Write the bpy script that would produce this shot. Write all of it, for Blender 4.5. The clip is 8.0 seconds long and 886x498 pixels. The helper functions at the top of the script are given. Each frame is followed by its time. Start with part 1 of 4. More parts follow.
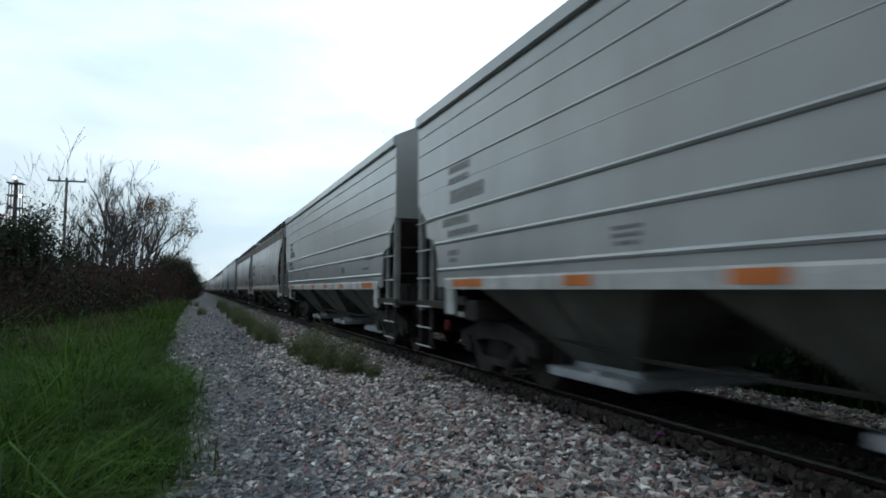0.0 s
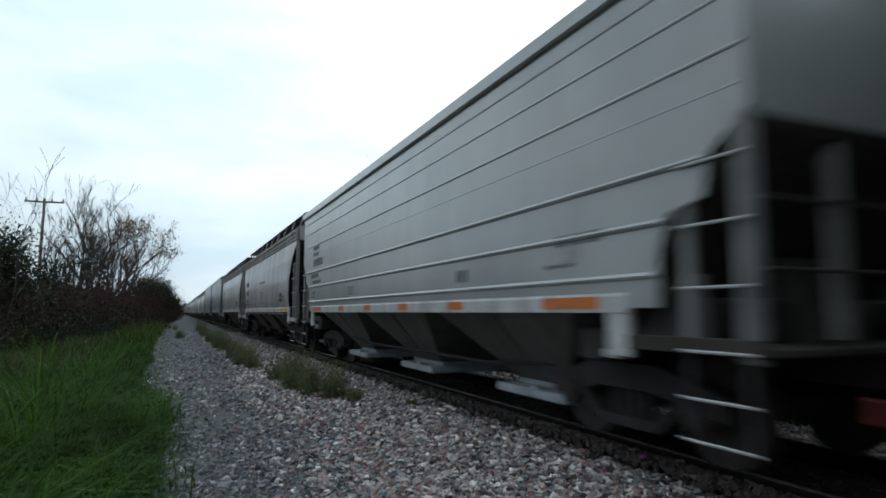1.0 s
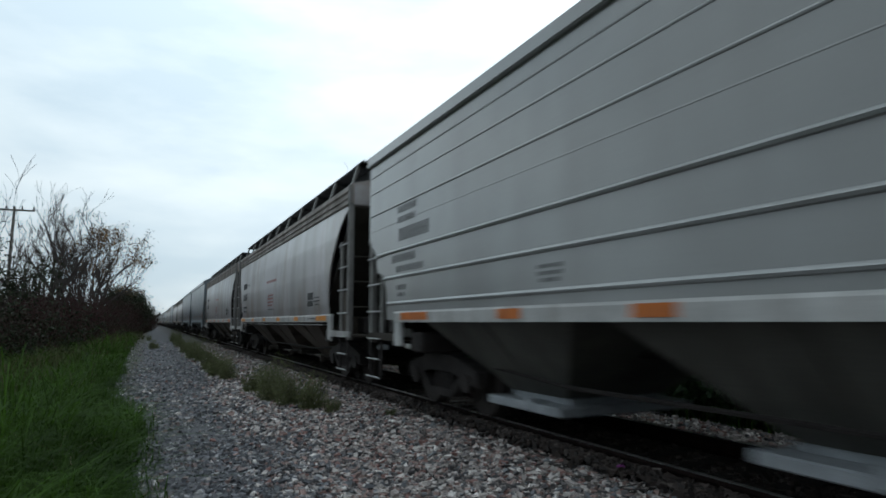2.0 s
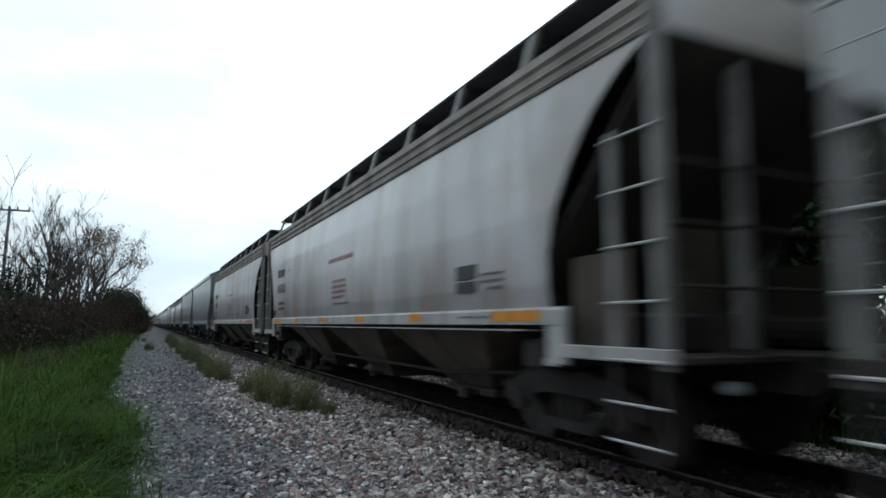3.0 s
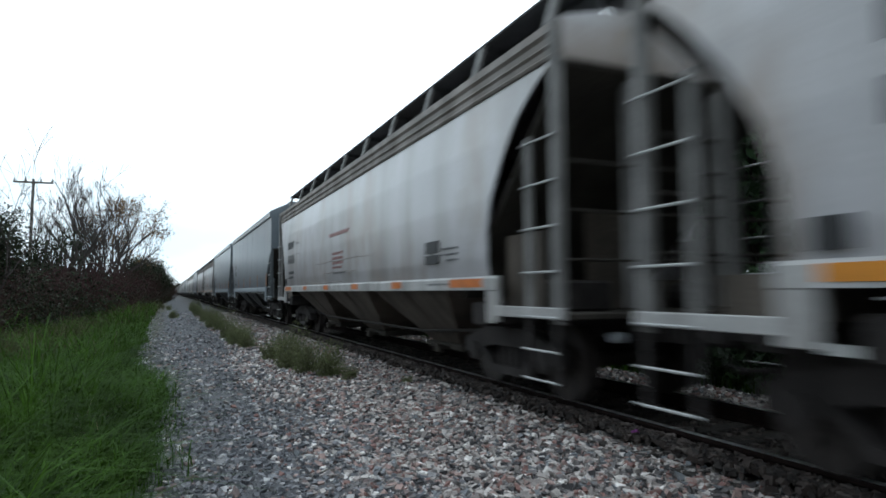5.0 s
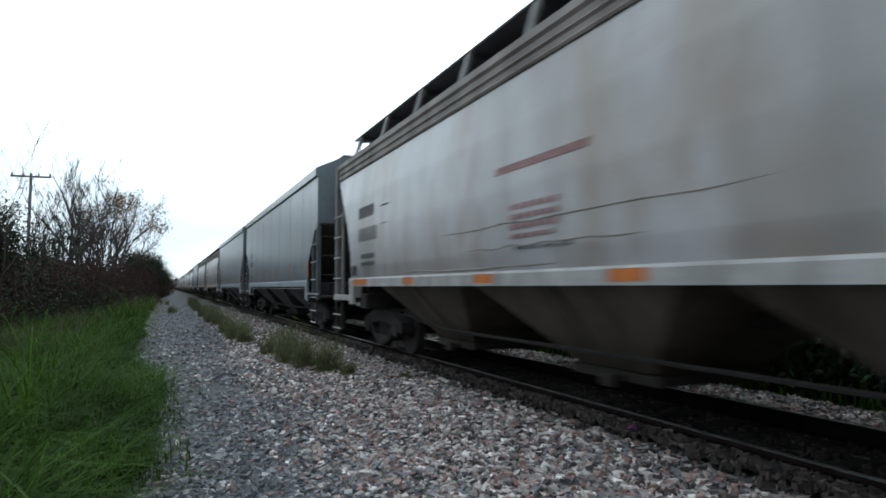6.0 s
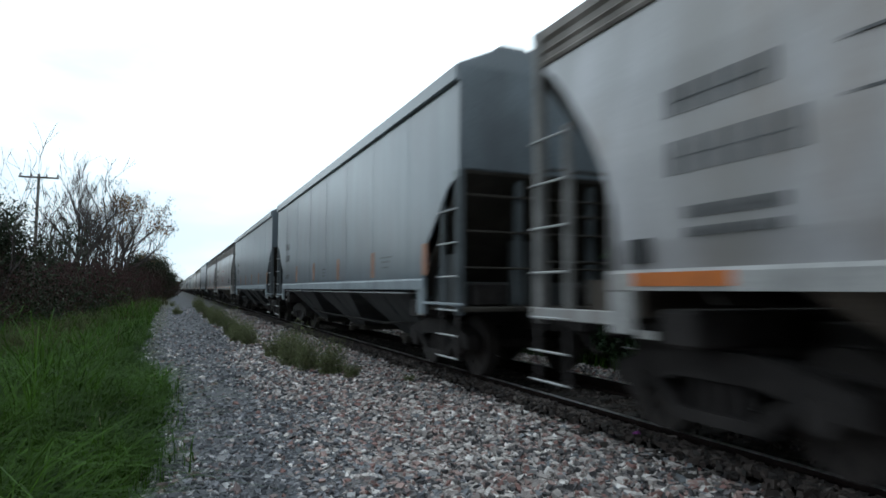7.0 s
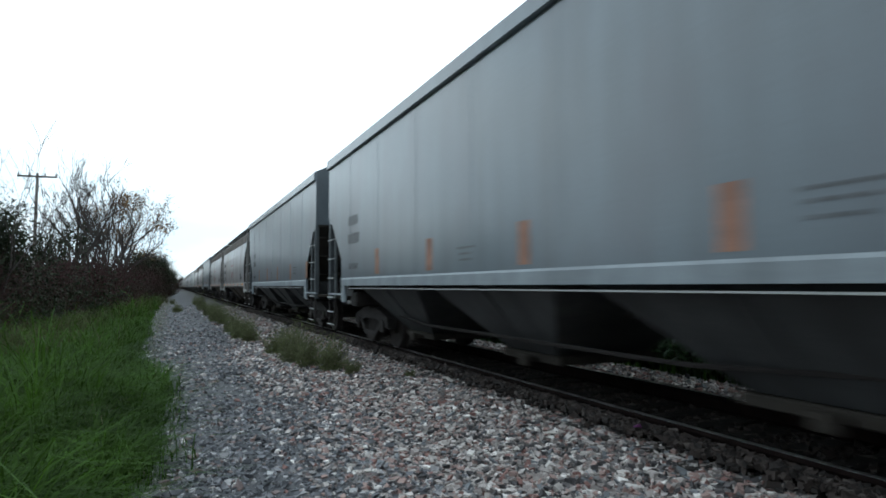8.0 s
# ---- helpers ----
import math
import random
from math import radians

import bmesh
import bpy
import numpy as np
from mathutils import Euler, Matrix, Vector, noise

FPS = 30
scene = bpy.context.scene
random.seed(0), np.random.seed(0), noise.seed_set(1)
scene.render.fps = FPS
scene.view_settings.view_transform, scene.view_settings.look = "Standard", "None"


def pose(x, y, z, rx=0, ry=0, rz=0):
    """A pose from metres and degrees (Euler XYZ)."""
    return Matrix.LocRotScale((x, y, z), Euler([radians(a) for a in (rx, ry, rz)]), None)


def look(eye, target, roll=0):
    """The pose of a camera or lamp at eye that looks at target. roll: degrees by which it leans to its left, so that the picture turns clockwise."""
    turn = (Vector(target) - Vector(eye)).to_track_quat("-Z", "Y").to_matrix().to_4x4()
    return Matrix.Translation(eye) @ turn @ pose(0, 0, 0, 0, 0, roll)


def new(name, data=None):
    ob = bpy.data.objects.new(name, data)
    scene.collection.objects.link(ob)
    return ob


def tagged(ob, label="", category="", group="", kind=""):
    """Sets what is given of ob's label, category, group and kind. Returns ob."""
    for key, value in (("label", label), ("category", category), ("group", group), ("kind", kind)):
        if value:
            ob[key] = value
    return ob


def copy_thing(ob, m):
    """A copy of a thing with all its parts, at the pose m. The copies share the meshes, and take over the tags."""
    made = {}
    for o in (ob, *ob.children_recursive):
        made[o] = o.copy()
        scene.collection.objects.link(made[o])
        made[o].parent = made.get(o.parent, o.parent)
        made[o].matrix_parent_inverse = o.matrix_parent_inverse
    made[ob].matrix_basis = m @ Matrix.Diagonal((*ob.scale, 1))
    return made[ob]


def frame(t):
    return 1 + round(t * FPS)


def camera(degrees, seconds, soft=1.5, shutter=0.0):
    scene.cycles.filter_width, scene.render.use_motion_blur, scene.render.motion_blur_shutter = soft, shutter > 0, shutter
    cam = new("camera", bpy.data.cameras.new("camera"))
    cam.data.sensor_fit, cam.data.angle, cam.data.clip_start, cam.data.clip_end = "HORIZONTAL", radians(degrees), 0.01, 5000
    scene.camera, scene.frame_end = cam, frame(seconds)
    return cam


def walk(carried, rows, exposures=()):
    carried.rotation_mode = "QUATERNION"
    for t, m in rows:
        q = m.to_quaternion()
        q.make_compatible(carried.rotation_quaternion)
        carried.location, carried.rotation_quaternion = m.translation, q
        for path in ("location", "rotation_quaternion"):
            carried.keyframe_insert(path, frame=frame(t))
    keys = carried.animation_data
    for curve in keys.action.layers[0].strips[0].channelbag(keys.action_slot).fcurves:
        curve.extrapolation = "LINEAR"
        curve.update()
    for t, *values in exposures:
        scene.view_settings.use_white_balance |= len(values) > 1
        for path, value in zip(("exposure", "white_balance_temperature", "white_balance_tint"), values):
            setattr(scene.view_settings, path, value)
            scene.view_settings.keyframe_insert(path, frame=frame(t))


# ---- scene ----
cam = camera(71.0, 8.0, soft=1.65, shutter=0.8)
PATH = [
    (0.0, pose(0, 0, 1.7, 93.71, 0.00, -21.49)),
    (0.5, pose(0, 0, 1.7, 94.98, 0.10, -22.41)),
    (1.0, pose(0, 0, 1.7, 95.83, -0.08, -23.09)),
    (1.2, pose(0, 0, 1.7, 96.25, -0.05, -23.38)),
    (2.3, pose(0, 0, 1.7, 96.90, 0.12, -25.48)),
    (2.5, pose(0, 0, 1.7, 97.09, 0.15, -25.59)),
    (3.0, pose(0, 0, 1.7, 96.92, -0.18, -25.39)),
    (3.5, pose(0, 0, 1.7, 95.77, -0.39, -25.22)),
    (4.0, pose(0, 0, 1.7, 94.47, 0.96, -23.25)),
    (4.5, pose(0, 0, 1.7, 94.15, 0.75, -24.14)),
    (5.0, pose(0, 0, 1.7, 93.82, 0.37, -23.66)),
    (5.2, pose(0, 0, 1.7, 93.89, 0.34, -23.88)),
    (6.3, pose(0, 0, 1.7, 93.31, 0.17, -23.73)),
    (6.5, pose(0, 0, 1.7, 93.36, 0.14, -23.62)),
    (7.0, pose(0, 0, 1.7, 93.75, -0.27, -23.39)),
    (7.5, pose(0, 0, 1.7, 93.15, 0.27, -22.99)),
    (8.0, pose(0, 0, 1.7, 93.33, 0.26, -23.39)),
]
EXPOSURES = [(0.0, -0.58, 6260, 5), (0.5, -0.72, 6280, 5), (1.0, -0.6, 6300, 6), (2.5, -0.86, 6460, 6), (3.0, -0.43, 6420, 7), (3.5, -0.62, 6380, 7), (4.0, -0.76, 6480, 8), (4.5, -0.52, 6400, 7), (5.0, -0.12, 6380, 7), (6.5, -0.22, 6400, 7), (7.0, -0.28, 6340, 6), (7.5, 0.24, 6440, 7), (8.0, -0.1, 6320, 5)]
walk(cam, PATH, EXPOSURES)

# ---- world and light: an overcast late-afternoon sky ----
world = bpy.data.worlds.new("overcast_sky")
scene.world = world
world.use_nodes = True


def build_sky():
    nt = world.node_tree
    nt.nodes.clear()
    out = nt.nodes.new("ShaderNodeOutputWorld")
    sky = nt.nodes.new("ShaderNodeTexSky")
    sky.sky_type, sky.sun_disc = "NISHITA", False
    sky.sun_elevation, sky.sun_rotation = radians(38), radians(49)
    clear = nt.nodes.new("ShaderNodeBackground")
    clear.inputs[1].default_value = 0.12
    nt.links.new(sky.outputs[0], clear.inputs[0])
    coord = nt.nodes.new("ShaderNodeTexCoord")
    squash = nt.nodes.new("ShaderNodeMapping")
    squash.inputs["Scale"].default_value = (1.0, 1.0, 3.2)
    nt.links.new(coord.outputs["Generated"], squash.inputs[0])
    big = nt.nodes.new("ShaderNodeTexNoise")
    big.inputs["Scale"].default_value, big.inputs["Detail"].default_value = 2.6, 6
    big.inputs["Roughness"].default_value = 0.52
    nt.links.new(squash.outputs[0], big.inputs["Vector"])
    ramp = nt.nodes.new("ShaderNodeValToRGB")
    ramp.color_ramp.elements[0].position, ramp.color_ramp.elements[0].color = 0.38, (0.63, 0.75, 0.85, 1)
    ramp.color_ramp.elements[1].position, ramp.color_ramp.elements[1].color = 0.70, (0.92, 1.0, 1.045, 1)
    nt.links.new(big.outputs[0], ramp.inputs[0])
    cloud = nt.nodes.new("ShaderNodeBackground")
    # the cloud is thinner and brighter towards the low sun
    side = nt.nodes.new("ShaderNodeVectorMath")
    side.operation = "DOT_PRODUCT"
    side.inputs[1].default_value = Vector((0.72, 0.62, 0.35)).normalized()
    nt.links.new(coord.outputs["Generated"], side.inputs[0])
    swell = nt.nodes.new("ShaderNodeMapRange")
    swell.inputs["From Min"].default_value, swell.inputs["From Max"].default_value = -1.0, 1.0
    swell.inputs["To Min"].default_value, swell.inputs["To Max"].default_value = 0.42 * SKY, 2.15 * SKY
    nt.links.new(side.outputs["Value"], swell.inputs["Value"])
    up = nt.nodes.new("ShaderNodeSeparateXYZ")
    nt.links.new(coord.outputs["Generated"], up.inputs[0])
    zenith = nt.nodes.new("ShaderNodeMapRange")
    zenith.inputs["To Min"].default_value, zenith.inputs["To Max"].default_value = 0.88, 1.7
    nt.links.new(up.outputs[2], zenith.inputs["Value"])
    both = nt.nodes.new("ShaderNodeMath")
    both.operation = "MULTIPLY"
    nt.links.new(swell.outputs[0], both.inputs[0])
    nt.links.new(zenith.outputs[0], both.inputs[1])
    nt.links.new(both.outputs[0], cloud.inputs[1])
    nt.links.new(ramp.outputs[0], cloud.inputs[0])
    mix = nt.nodes.new("ShaderNodeMixShader")
    mix.inputs[0].default_value = 0.9
    nt.links.new(clear.outputs[0], mix.inputs[1])
    nt.links.new(cloud.outputs[0], mix.inputs[2])
    nt.links.new(mix.outputs[0], out.inputs[0])


SKY = 1.0
build_sky()
sun = new("sun", bpy.data.lights.new("sun", "SUN"))
sun.data.energy, sun.data.angle, sun.data.color = 0.5, radians(40), (1.0, 0.97, 0.93)
sun.matrix_world = look((17, 15, 18), (0, 0, 0))


# ---- materials ----
def mat(name, color, rough=0.7, metal=0.0, vary=0.25, scale=3.0, fine=60.0, bump=0.15, island=0.0, streak=None, second=None, spec=0.5, blotch=None, thin=0.0):
    """A painted, earthen or plant surface: base colour varied at two scales, fine relief, optional runs of dirt down the surface."""
    m = bpy.data.materials.new(name)
    m.use_nodes = True
    nt = m.node_tree
    bs = nt.nodes["Principled BSDF"]
    bs.inputs["Roughness"].default_value, bs.inputs["Metallic"].default_value = rough, metal
    bs.inputs["Specular IOR Level"].default_value = spec
    co = nt.nodes.new("ShaderNodeTexCoord")
    n1, n2 = nt.nodes.new("ShaderNodeTexNoise"), nt.nodes.new("ShaderNodeTexNoise")
    n1.inputs["Scale"].default_value, n1.inputs["Detail"].default_value = scale, 5
    n2.inputs["Scale"].default_value, n2.inputs["Detail"].default_value = fine, 3
    for n in (n1, n2):
        nt.links.new(co.outputs["Object"], n.inputs["Vector"])
    ramp = nt.nodes.new("ShaderNodeValToRGB")
    c2 = second or tuple(c * (1 - vary) for c in color)
    c1 = tuple(min(1, c * (1 + vary * 0.4)) for c in color)
    ramp.color_ramp.elements[0].position, ramp.color_ramp.elements[0].color = 0.32, (*c2, 1)
    ramp.color_ramp.elements[1].position, ramp.color_ramp.elements[1].color = 0.68, (*c1, 1)
    nt.links.new(n1.outputs[0], ramp.inputs[0])
    col = ramp.outputs[0]

    def blend(kind, factor, a, b):
        mx = nt.nodes.new("ShaderNodeMix")
        mx.data_type, mx.blend_type = "RGBA", kind
        for sock, v in ((mx.inputs[0], factor), (mx.inputs[6], a), (mx.inputs[7], b)):
            if isinstance(v, bpy.types.NodeSocket):
                nt.links.new(v, sock)
            else:
                sock.default_value = v
        return mx.outputs[2]

    gr = nt.nodes.new("ShaderNodeValToRGB")
    lo = 1 - vary * 0.7
    gr.color_ramp.elements[0].position, gr.color_ramp.elements[0].color = 0.3, (lo, lo, lo, 1)
    gr.color_ramp.elements[1].position = 0.65
    nt.links.new(n2.outputs[0], gr.inputs[0])
    col = blend("MULTIPLY", 1.0, col, gr.outputs[0])
    if island:
        g = nt.nodes.new("ShaderNodeNewGeometry")
        ir = nt.nodes.new("ShaderNodeValToRGB")
        ir.color_ramp.interpolation = "LINEAR"
        e = ir.color_ramp.elements
        e[0].position, e[0].color = 0.0, (1 - island, 1 - island, 1 - island, 1)
        e[1].position, e[1].color = 1.0, (1 + island, 1 + island, 1 + island, 1)
        nt.links.new(g.outputs["Random Per Island"], ir.inputs[0])
        col = blend("MULTIPLY", 1.0, col, ir.outputs[0])
    if streak:
        sc, amount, width = streak
        mp = nt.nodes.new("ShaderNodeMapping")
        mp.inputs["Scale"].default_value = (1.0, width, 0.22)
        # every car carries its own runs of dirt
        info, own = nt.nodes.new("ShaderNodeObjectInfo"), nt.nodes.new("ShaderNodeVectorMath")
        own.operation = "MULTIPLY_ADD"
        own.inputs[1].default_value = (31.0, 47.0, 5.0)
        nt.links.new(info.outputs["Random"], own.inputs[0])
        nt.links.new(co.outputs["Object"], own.inputs[2])
        nt.links.new(own.outputs[0], mp.inputs[0])
        sn = nt.nodes.new("ShaderNodeTexNoise")
        sn.inputs["Scale"].default_value, sn.inputs["Detail"].default_value = 1.0, 5
        nt.links.new(mp.outputs[0], sn.inputs["Vector"])
        sr = nt.nodes.new("ShaderNodeValToRGB")
        sr.color_ramp.elements[0].position, sr.color_ramp.elements[0].color = 0.45, (0, 0, 0, 1)
        sr.color_ramp.elements[1].position, sr.color_ramp.elements[1].color = 0.66, (amount, amount, amount, 1)
        nt.links.new(sn.outputs[0], sr.inputs[0])
        col = blend("MIX", sr.outputs[0], col, (*sc, 1))
    if blotch:
        # smudges a metre or two across, with ragged lower edges, washed down from the roof
        bc, amount, lo, hi = blotch
        bp, bn = nt.nodes.new("ShaderNodeMapping"), nt.nodes.new("ShaderNodeTexNoise")
        bp.inputs["Scale"].default_value = (0.3, 0.8, 0.38)
        nt.links.new(own.outputs[0], bp.inputs[0])
        bn.inputs["Scale"].default_value, bn.inputs["Detail"].default_value, bn.inputs["Roughness"].default_value = 1.0, 7, 0.62
        nt.links.new(bp.outputs[0], bn.inputs["Vector"])
        br = nt.nodes.new("ShaderNodeValToRGB")
        br.color_ramp.elements[0].position, br.color_ramp.elements[0].color = lo, (0, 0, 0, 1)
        br.color_ramp.elements[1].position, br.color_ramp.elements[1].color = hi, (amount, amount, amount, 1)
        nt.links.new(bn.outputs[0], br.inputs[0])
        col = blend("MIX", br.outputs[0], col, (*bc, 1))
    nt.links.new(col, bs.inputs["Base Color"])
    if bump:
        b = nt.nodes.new("ShaderNodeBump")
        b.inputs["Strength"].default_value, b.inputs["Distance"].default_value = bump, 0.02
        nt.links.new(n2.outputs[0], b.inputs["Height"])
        nt.links.new(b.outputs[0], bs.inputs["Normal"])
    if thin:
        # leaves and blades let light through
        tr, ms = nt.nodes.new("ShaderNodeBsdfTranslucent"), nt.nodes.new("ShaderNodeMixShader")
        ms.inputs[0].default_value = thin
        nt.links.new(col, tr.inputs[0])
        nt.links.new(bs.outputs[0], ms.inputs[1])
        nt.links.new(tr.outputs[0], ms.inputs[2])
        nt.links.new(ms.outputs[0], nt.nodes["Material Output"].inputs[0])
    return m


def stone_mat(name, stops):
    """Broken stone: each piece takes its own colour out of the stops."""
    m = mat(name, (0.3, 0.3, 0.3), rough=0.85, vary=0.3, scale=14, fine=140, bump=0.3)
    nt = m.node_tree
    bs = nt.nodes["Principled BSDF"]
    old = bs.inputs["Base Color"].links[0].from_socket
    g = nt.nodes.new("ShaderNodeNewGeometry")
    r = nt.nodes.new("ShaderNodeValToRGB")
    r.color_ramp.interpolation = "CONSTANT"
    while len(r.color_ramp.elements) < len(stops):
        r.color_ramp.elements.new(0.5)
    for e, (p, c) in zip(r.color_ramp.elements, stops):
        e.position, e.color = p, (*c, 1)
    nt.links.new(g.outputs["Random Per Island"], r.inputs[0])
    mx = nt.nodes.new("ShaderNodeMix")
    mx.data_type, mx.blend_type = "RGBA", "MULTIPLY"
    mx.inputs[0].default_value = 1.0
    gain = nt.nodes.new("ShaderNodeMix")
    gain.data_type, gain.blend_type = "RGBA", "MULTIPLY"
    gain.inputs[0].default_value = 1.0
    gain.inputs[7].default_value = (3.5, 3.5, 3.5, 1)
    nt.links.new(old, gain.inputs[6])
    nt.links.new(gain.outputs[2], mx.inputs[6])
    nt.links.new(r.outputs[0], mx.inputs[7])
    nt.links.new(mx.outputs[2], bs.inputs["Base Color"])
    return m


def ground_mat():
    """One sheet of ground: dirt, then the packed gravel lane, ballast, oil-stained track bed darkened for the train's
    shade, ballast and dirt again, across x.
    """
    m = mat("ground", (0.3, 0.3, 0.3), rough=0.95, vary=0.4, scale=2.2, fine=45, bump=0.5)
    nt = m.node_tree
    bs = nt.nodes["Principled BSDF"]
    old = bs.inputs["Base Color"].links[0].from_socket
    co = nt.nodes.new("ShaderNodeTexCoord")
    sep = nt.nodes.new("ShaderNodeSeparateXYZ")
    nt.links.new(co.outputs["Object"], sep.inputs[0])
    nz = nt.nodes.new("ShaderNodeTexNoise")
    nz.inputs["Scale"].default_value, nz.inputs["Detail"].default_value = 1.3, 5
    nt.links.new(co.outputs["Object"], nz.inputs["Vector"])
    add = nt.nodes.new("ShaderNodeMath")
    add.operation = "MULTIPLY_ADD"
    nt.links.new(nz.outputs[0], add.inputs[0])
    add.inputs[1].default_value = 0.9
    nt.links.new(sep.outputs[0], add.inputs[2])
    fit = nt.nodes.new("ShaderNodeMapRange")
    fit.inputs["From Min"].default_value, fit.inputs["From Max"].default_value = -2.0, 12.0
    nt.links.new(add.outputs[0], fit.inputs["Value"])
    r = nt.nodes.new("ShaderNodeValToRGB")
    # 2.9 to 4.3: dark base, with shade and dirt between ballast stones painted in
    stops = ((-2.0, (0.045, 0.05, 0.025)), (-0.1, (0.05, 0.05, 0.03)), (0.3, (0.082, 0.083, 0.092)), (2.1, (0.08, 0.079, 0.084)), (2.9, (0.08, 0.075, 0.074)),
             # 4.7 to 6.7: oil stain and the train's shade both in the colour
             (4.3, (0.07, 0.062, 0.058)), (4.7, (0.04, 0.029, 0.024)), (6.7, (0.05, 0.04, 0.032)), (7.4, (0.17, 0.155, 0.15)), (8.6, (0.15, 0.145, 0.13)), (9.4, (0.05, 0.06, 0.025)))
    while len(r.color_ramp.elements) < len(stops):
        r.color_ramp.elements.new(0.5)
    for e, (p, c) in zip(r.color_ramp.elements, stops):
        e.position, e.color = (p + 2) / 14, (*c, 1)
    nt.links.new(fit.outputs[0], r.inputs[0])
    gain = nt.nodes.new("ShaderNodeMix")
    gain.data_type, gain.blend_type = "RGBA", "MULTIPLY"
    gain.inputs[0].default_value = 1.0
    gain.inputs[7].default_value = (3.4, 3.4, 3.4, 1)
    nt.links.new(old, gain.inputs[6])
    mx = nt.nodes.new("ShaderNodeMix")
    mx.data_type, mx.blend_type = "RGBA", "MULTIPLY"
    mx.inputs[0].default_value = 1.0
    nt.links.new(gain.outputs[2], mx.inputs[6])
    nt.links.new(r.outputs[0], mx.inputs[7])
    nt.links.new(mx.outputs[2], bs.inputs["Base Color"])
    return m


M_GROUND = ground_mat()
M_BALLAST = stone_mat("ballast_stone", ((0.0, (0.3, 0.265, 0.25)), (0.14, (0.44, 0.39, 0.37)), (0.27, (0.17, 0.155, 0.155)), (0.42, (0.36, 0.25, 0.225)), (0.54, (0.06, 0.055, 0.058)), (0.68, (0.56, 0.51, 0.48)), (0.79, (0.25, 0.135, 0.12)), (0.87, (0.2, 0.21, 0.225)), (0.94, (0.8, 0.75, 0.72))))
# stained stones, painted darker still for the shade under the train
M_STAINSHADE = stone_mat("stained_shaded_ballast_stone", ((0.0, (0.045, 0.033, 0.029)), (0.3, (0.065, 0.049, 0.043)), (0.6, (0.03, 0.024, 0.022)), (0.9, (0.12, 0.1, 0.09))))
M_LANE = stone_mat("lane_stone", ((0.0, (0.15, 0.152, 0.168)), (0.3, (0.22, 0.218, 0.235)), (0.5, (0.07, 0.072, 0.082)), (0.72, (0.33, 0.32, 0.325)), (0.86, (0.2, 0.15, 0.145)), (0.95, (0.46, 0.45, 0.45))))
# near-black rail sides, darkened with the bed for the train's shade
M_RAIL = mat("rail_steel", (0.018, 0.012, 0.011), rough=0.9, metal=0.0, spec=0.05, vary=0.4, scale=4)
M_RAILTOP = mat("polished_rail_head", (0.75, 0.75, 0.76), rough=0.38, metal=1.0, vary=0.1, scale=8, bump=0.02)
M_TIE = mat("creosoted_timber", (0.03, 0.024, 0.02), rough=0.9, vary=0.5, scale=6, fine=90, bump=0.5)
M_GREY = mat("grey_car_paint", (0.312, 0.322, 0.32), rough=0.28, spec=0.95, vary=0.12, scale=0.8, fine=30, bump=0.03, streak=((0.2, 0.195, 0.19), 0.4, 1.6), blotch=((0.21, 0.205, 0.2), 0.6, 0.46, 0.7))
M_GREYLT = mat("light_grey_sill_paint", (0.55, 0.55, 0.54), rough=0.5, vary=0.25, scale=2.5, fine=40, bump=0.05, streak=((0.25, 0.22, 0.2), 0.5, 5))
M_WHITE = mat("weathered_white_car_paint", (0.455, 0.44, 0.458), rough=0.34, spec=0.8, vary=0.16, scale=0.7, fine=25, bump=0.04, streak=((0.2, 0.175, 0.155), 0.7, 1.0), blotch=((0.235, 0.165, 0.115), 0.66, 0.49, 0.63))
M_PLATE = mat("dust_stained_plate_paint", (0.33, 0.29, 0.265), rough=0.6, vary=0.35, scale=1.5, fine=30, bump=0.06, streak=((0.13, 0.105, 0.09), 0.8, 2.0))
M_WHITELT = mat("white_sill_paint", (0.48, 0.47, 0.465), rough=0.5, vary=0.3, scale=2.5, fine=40, bump=0.05, streak=((0.22, 0.19, 0.17), 0.6, 5))
M_BLUE = mat("blue_grey_car_paint", (0.142, 0.18, 0.212), rough=0.3, spec=0.85, vary=0.18, scale=0.7, fine=25, bump=0.04, streak=((0.085, 0.1, 0.118), 0.65, 2.6), blotch=((0.11, 0.112, 0.135), 0.65, 0.46, 0.66))
M_BLUELT = mat("blue_grey_sill_paint", (0.3, 0.34, 0.37), rough=0.5, vary=0.2, scale=2.5, fine=40, bump=0.05, streak=((0.14, 0.15, 0.16), 0.5, 4))
# underbody and recess paints: the body's shade is put into them, besides grime
M_DIRTSHADE = mat("grimy_shaded_dark_grey_paint", (0.066, 0.058, 0.05), rough=0.85, spec=0.15, vary=0.4, scale=1.6, fine=35, bump=0.1, streak=((0.05, 0.045, 0.04), 0.7, 3))
M_HOPG = mat("grimy_shaded_olive_grey_hopper_paint", (0.125, 0.125, 0.112), rough=0.6, spec=0.3, vary=0.35, scale=1.4, fine=35, bump=0.08, streak=((0.06, 0.055, 0.048), 0.6, 3))
M_HOPW = mat("grimy_shaded_brown_white_hopper_paint", (0.135, 0.112, 0.094), rough=0.7, spec=0.25, vary=0.4, scale=1.4, fine=35, bump=0.1, streak=((0.05, 0.042, 0.036), 0.7, 3))
M_HOPB = mat("grimy_shaded_blue_grey_hopper_paint", (0.085, 0.089, 0.092), rough=0.6, spec=0.3, vary=0.35, scale=1.4, fine=35, bump=0.08, streak=((0.045, 0.045, 0.047), 0.6, 3))
M_GATE = mat("galvanised_gate", (0.42, 0.45, 0.48), rough=0.5, vary=0.3, scale=4, fine=50, bump=0.05)
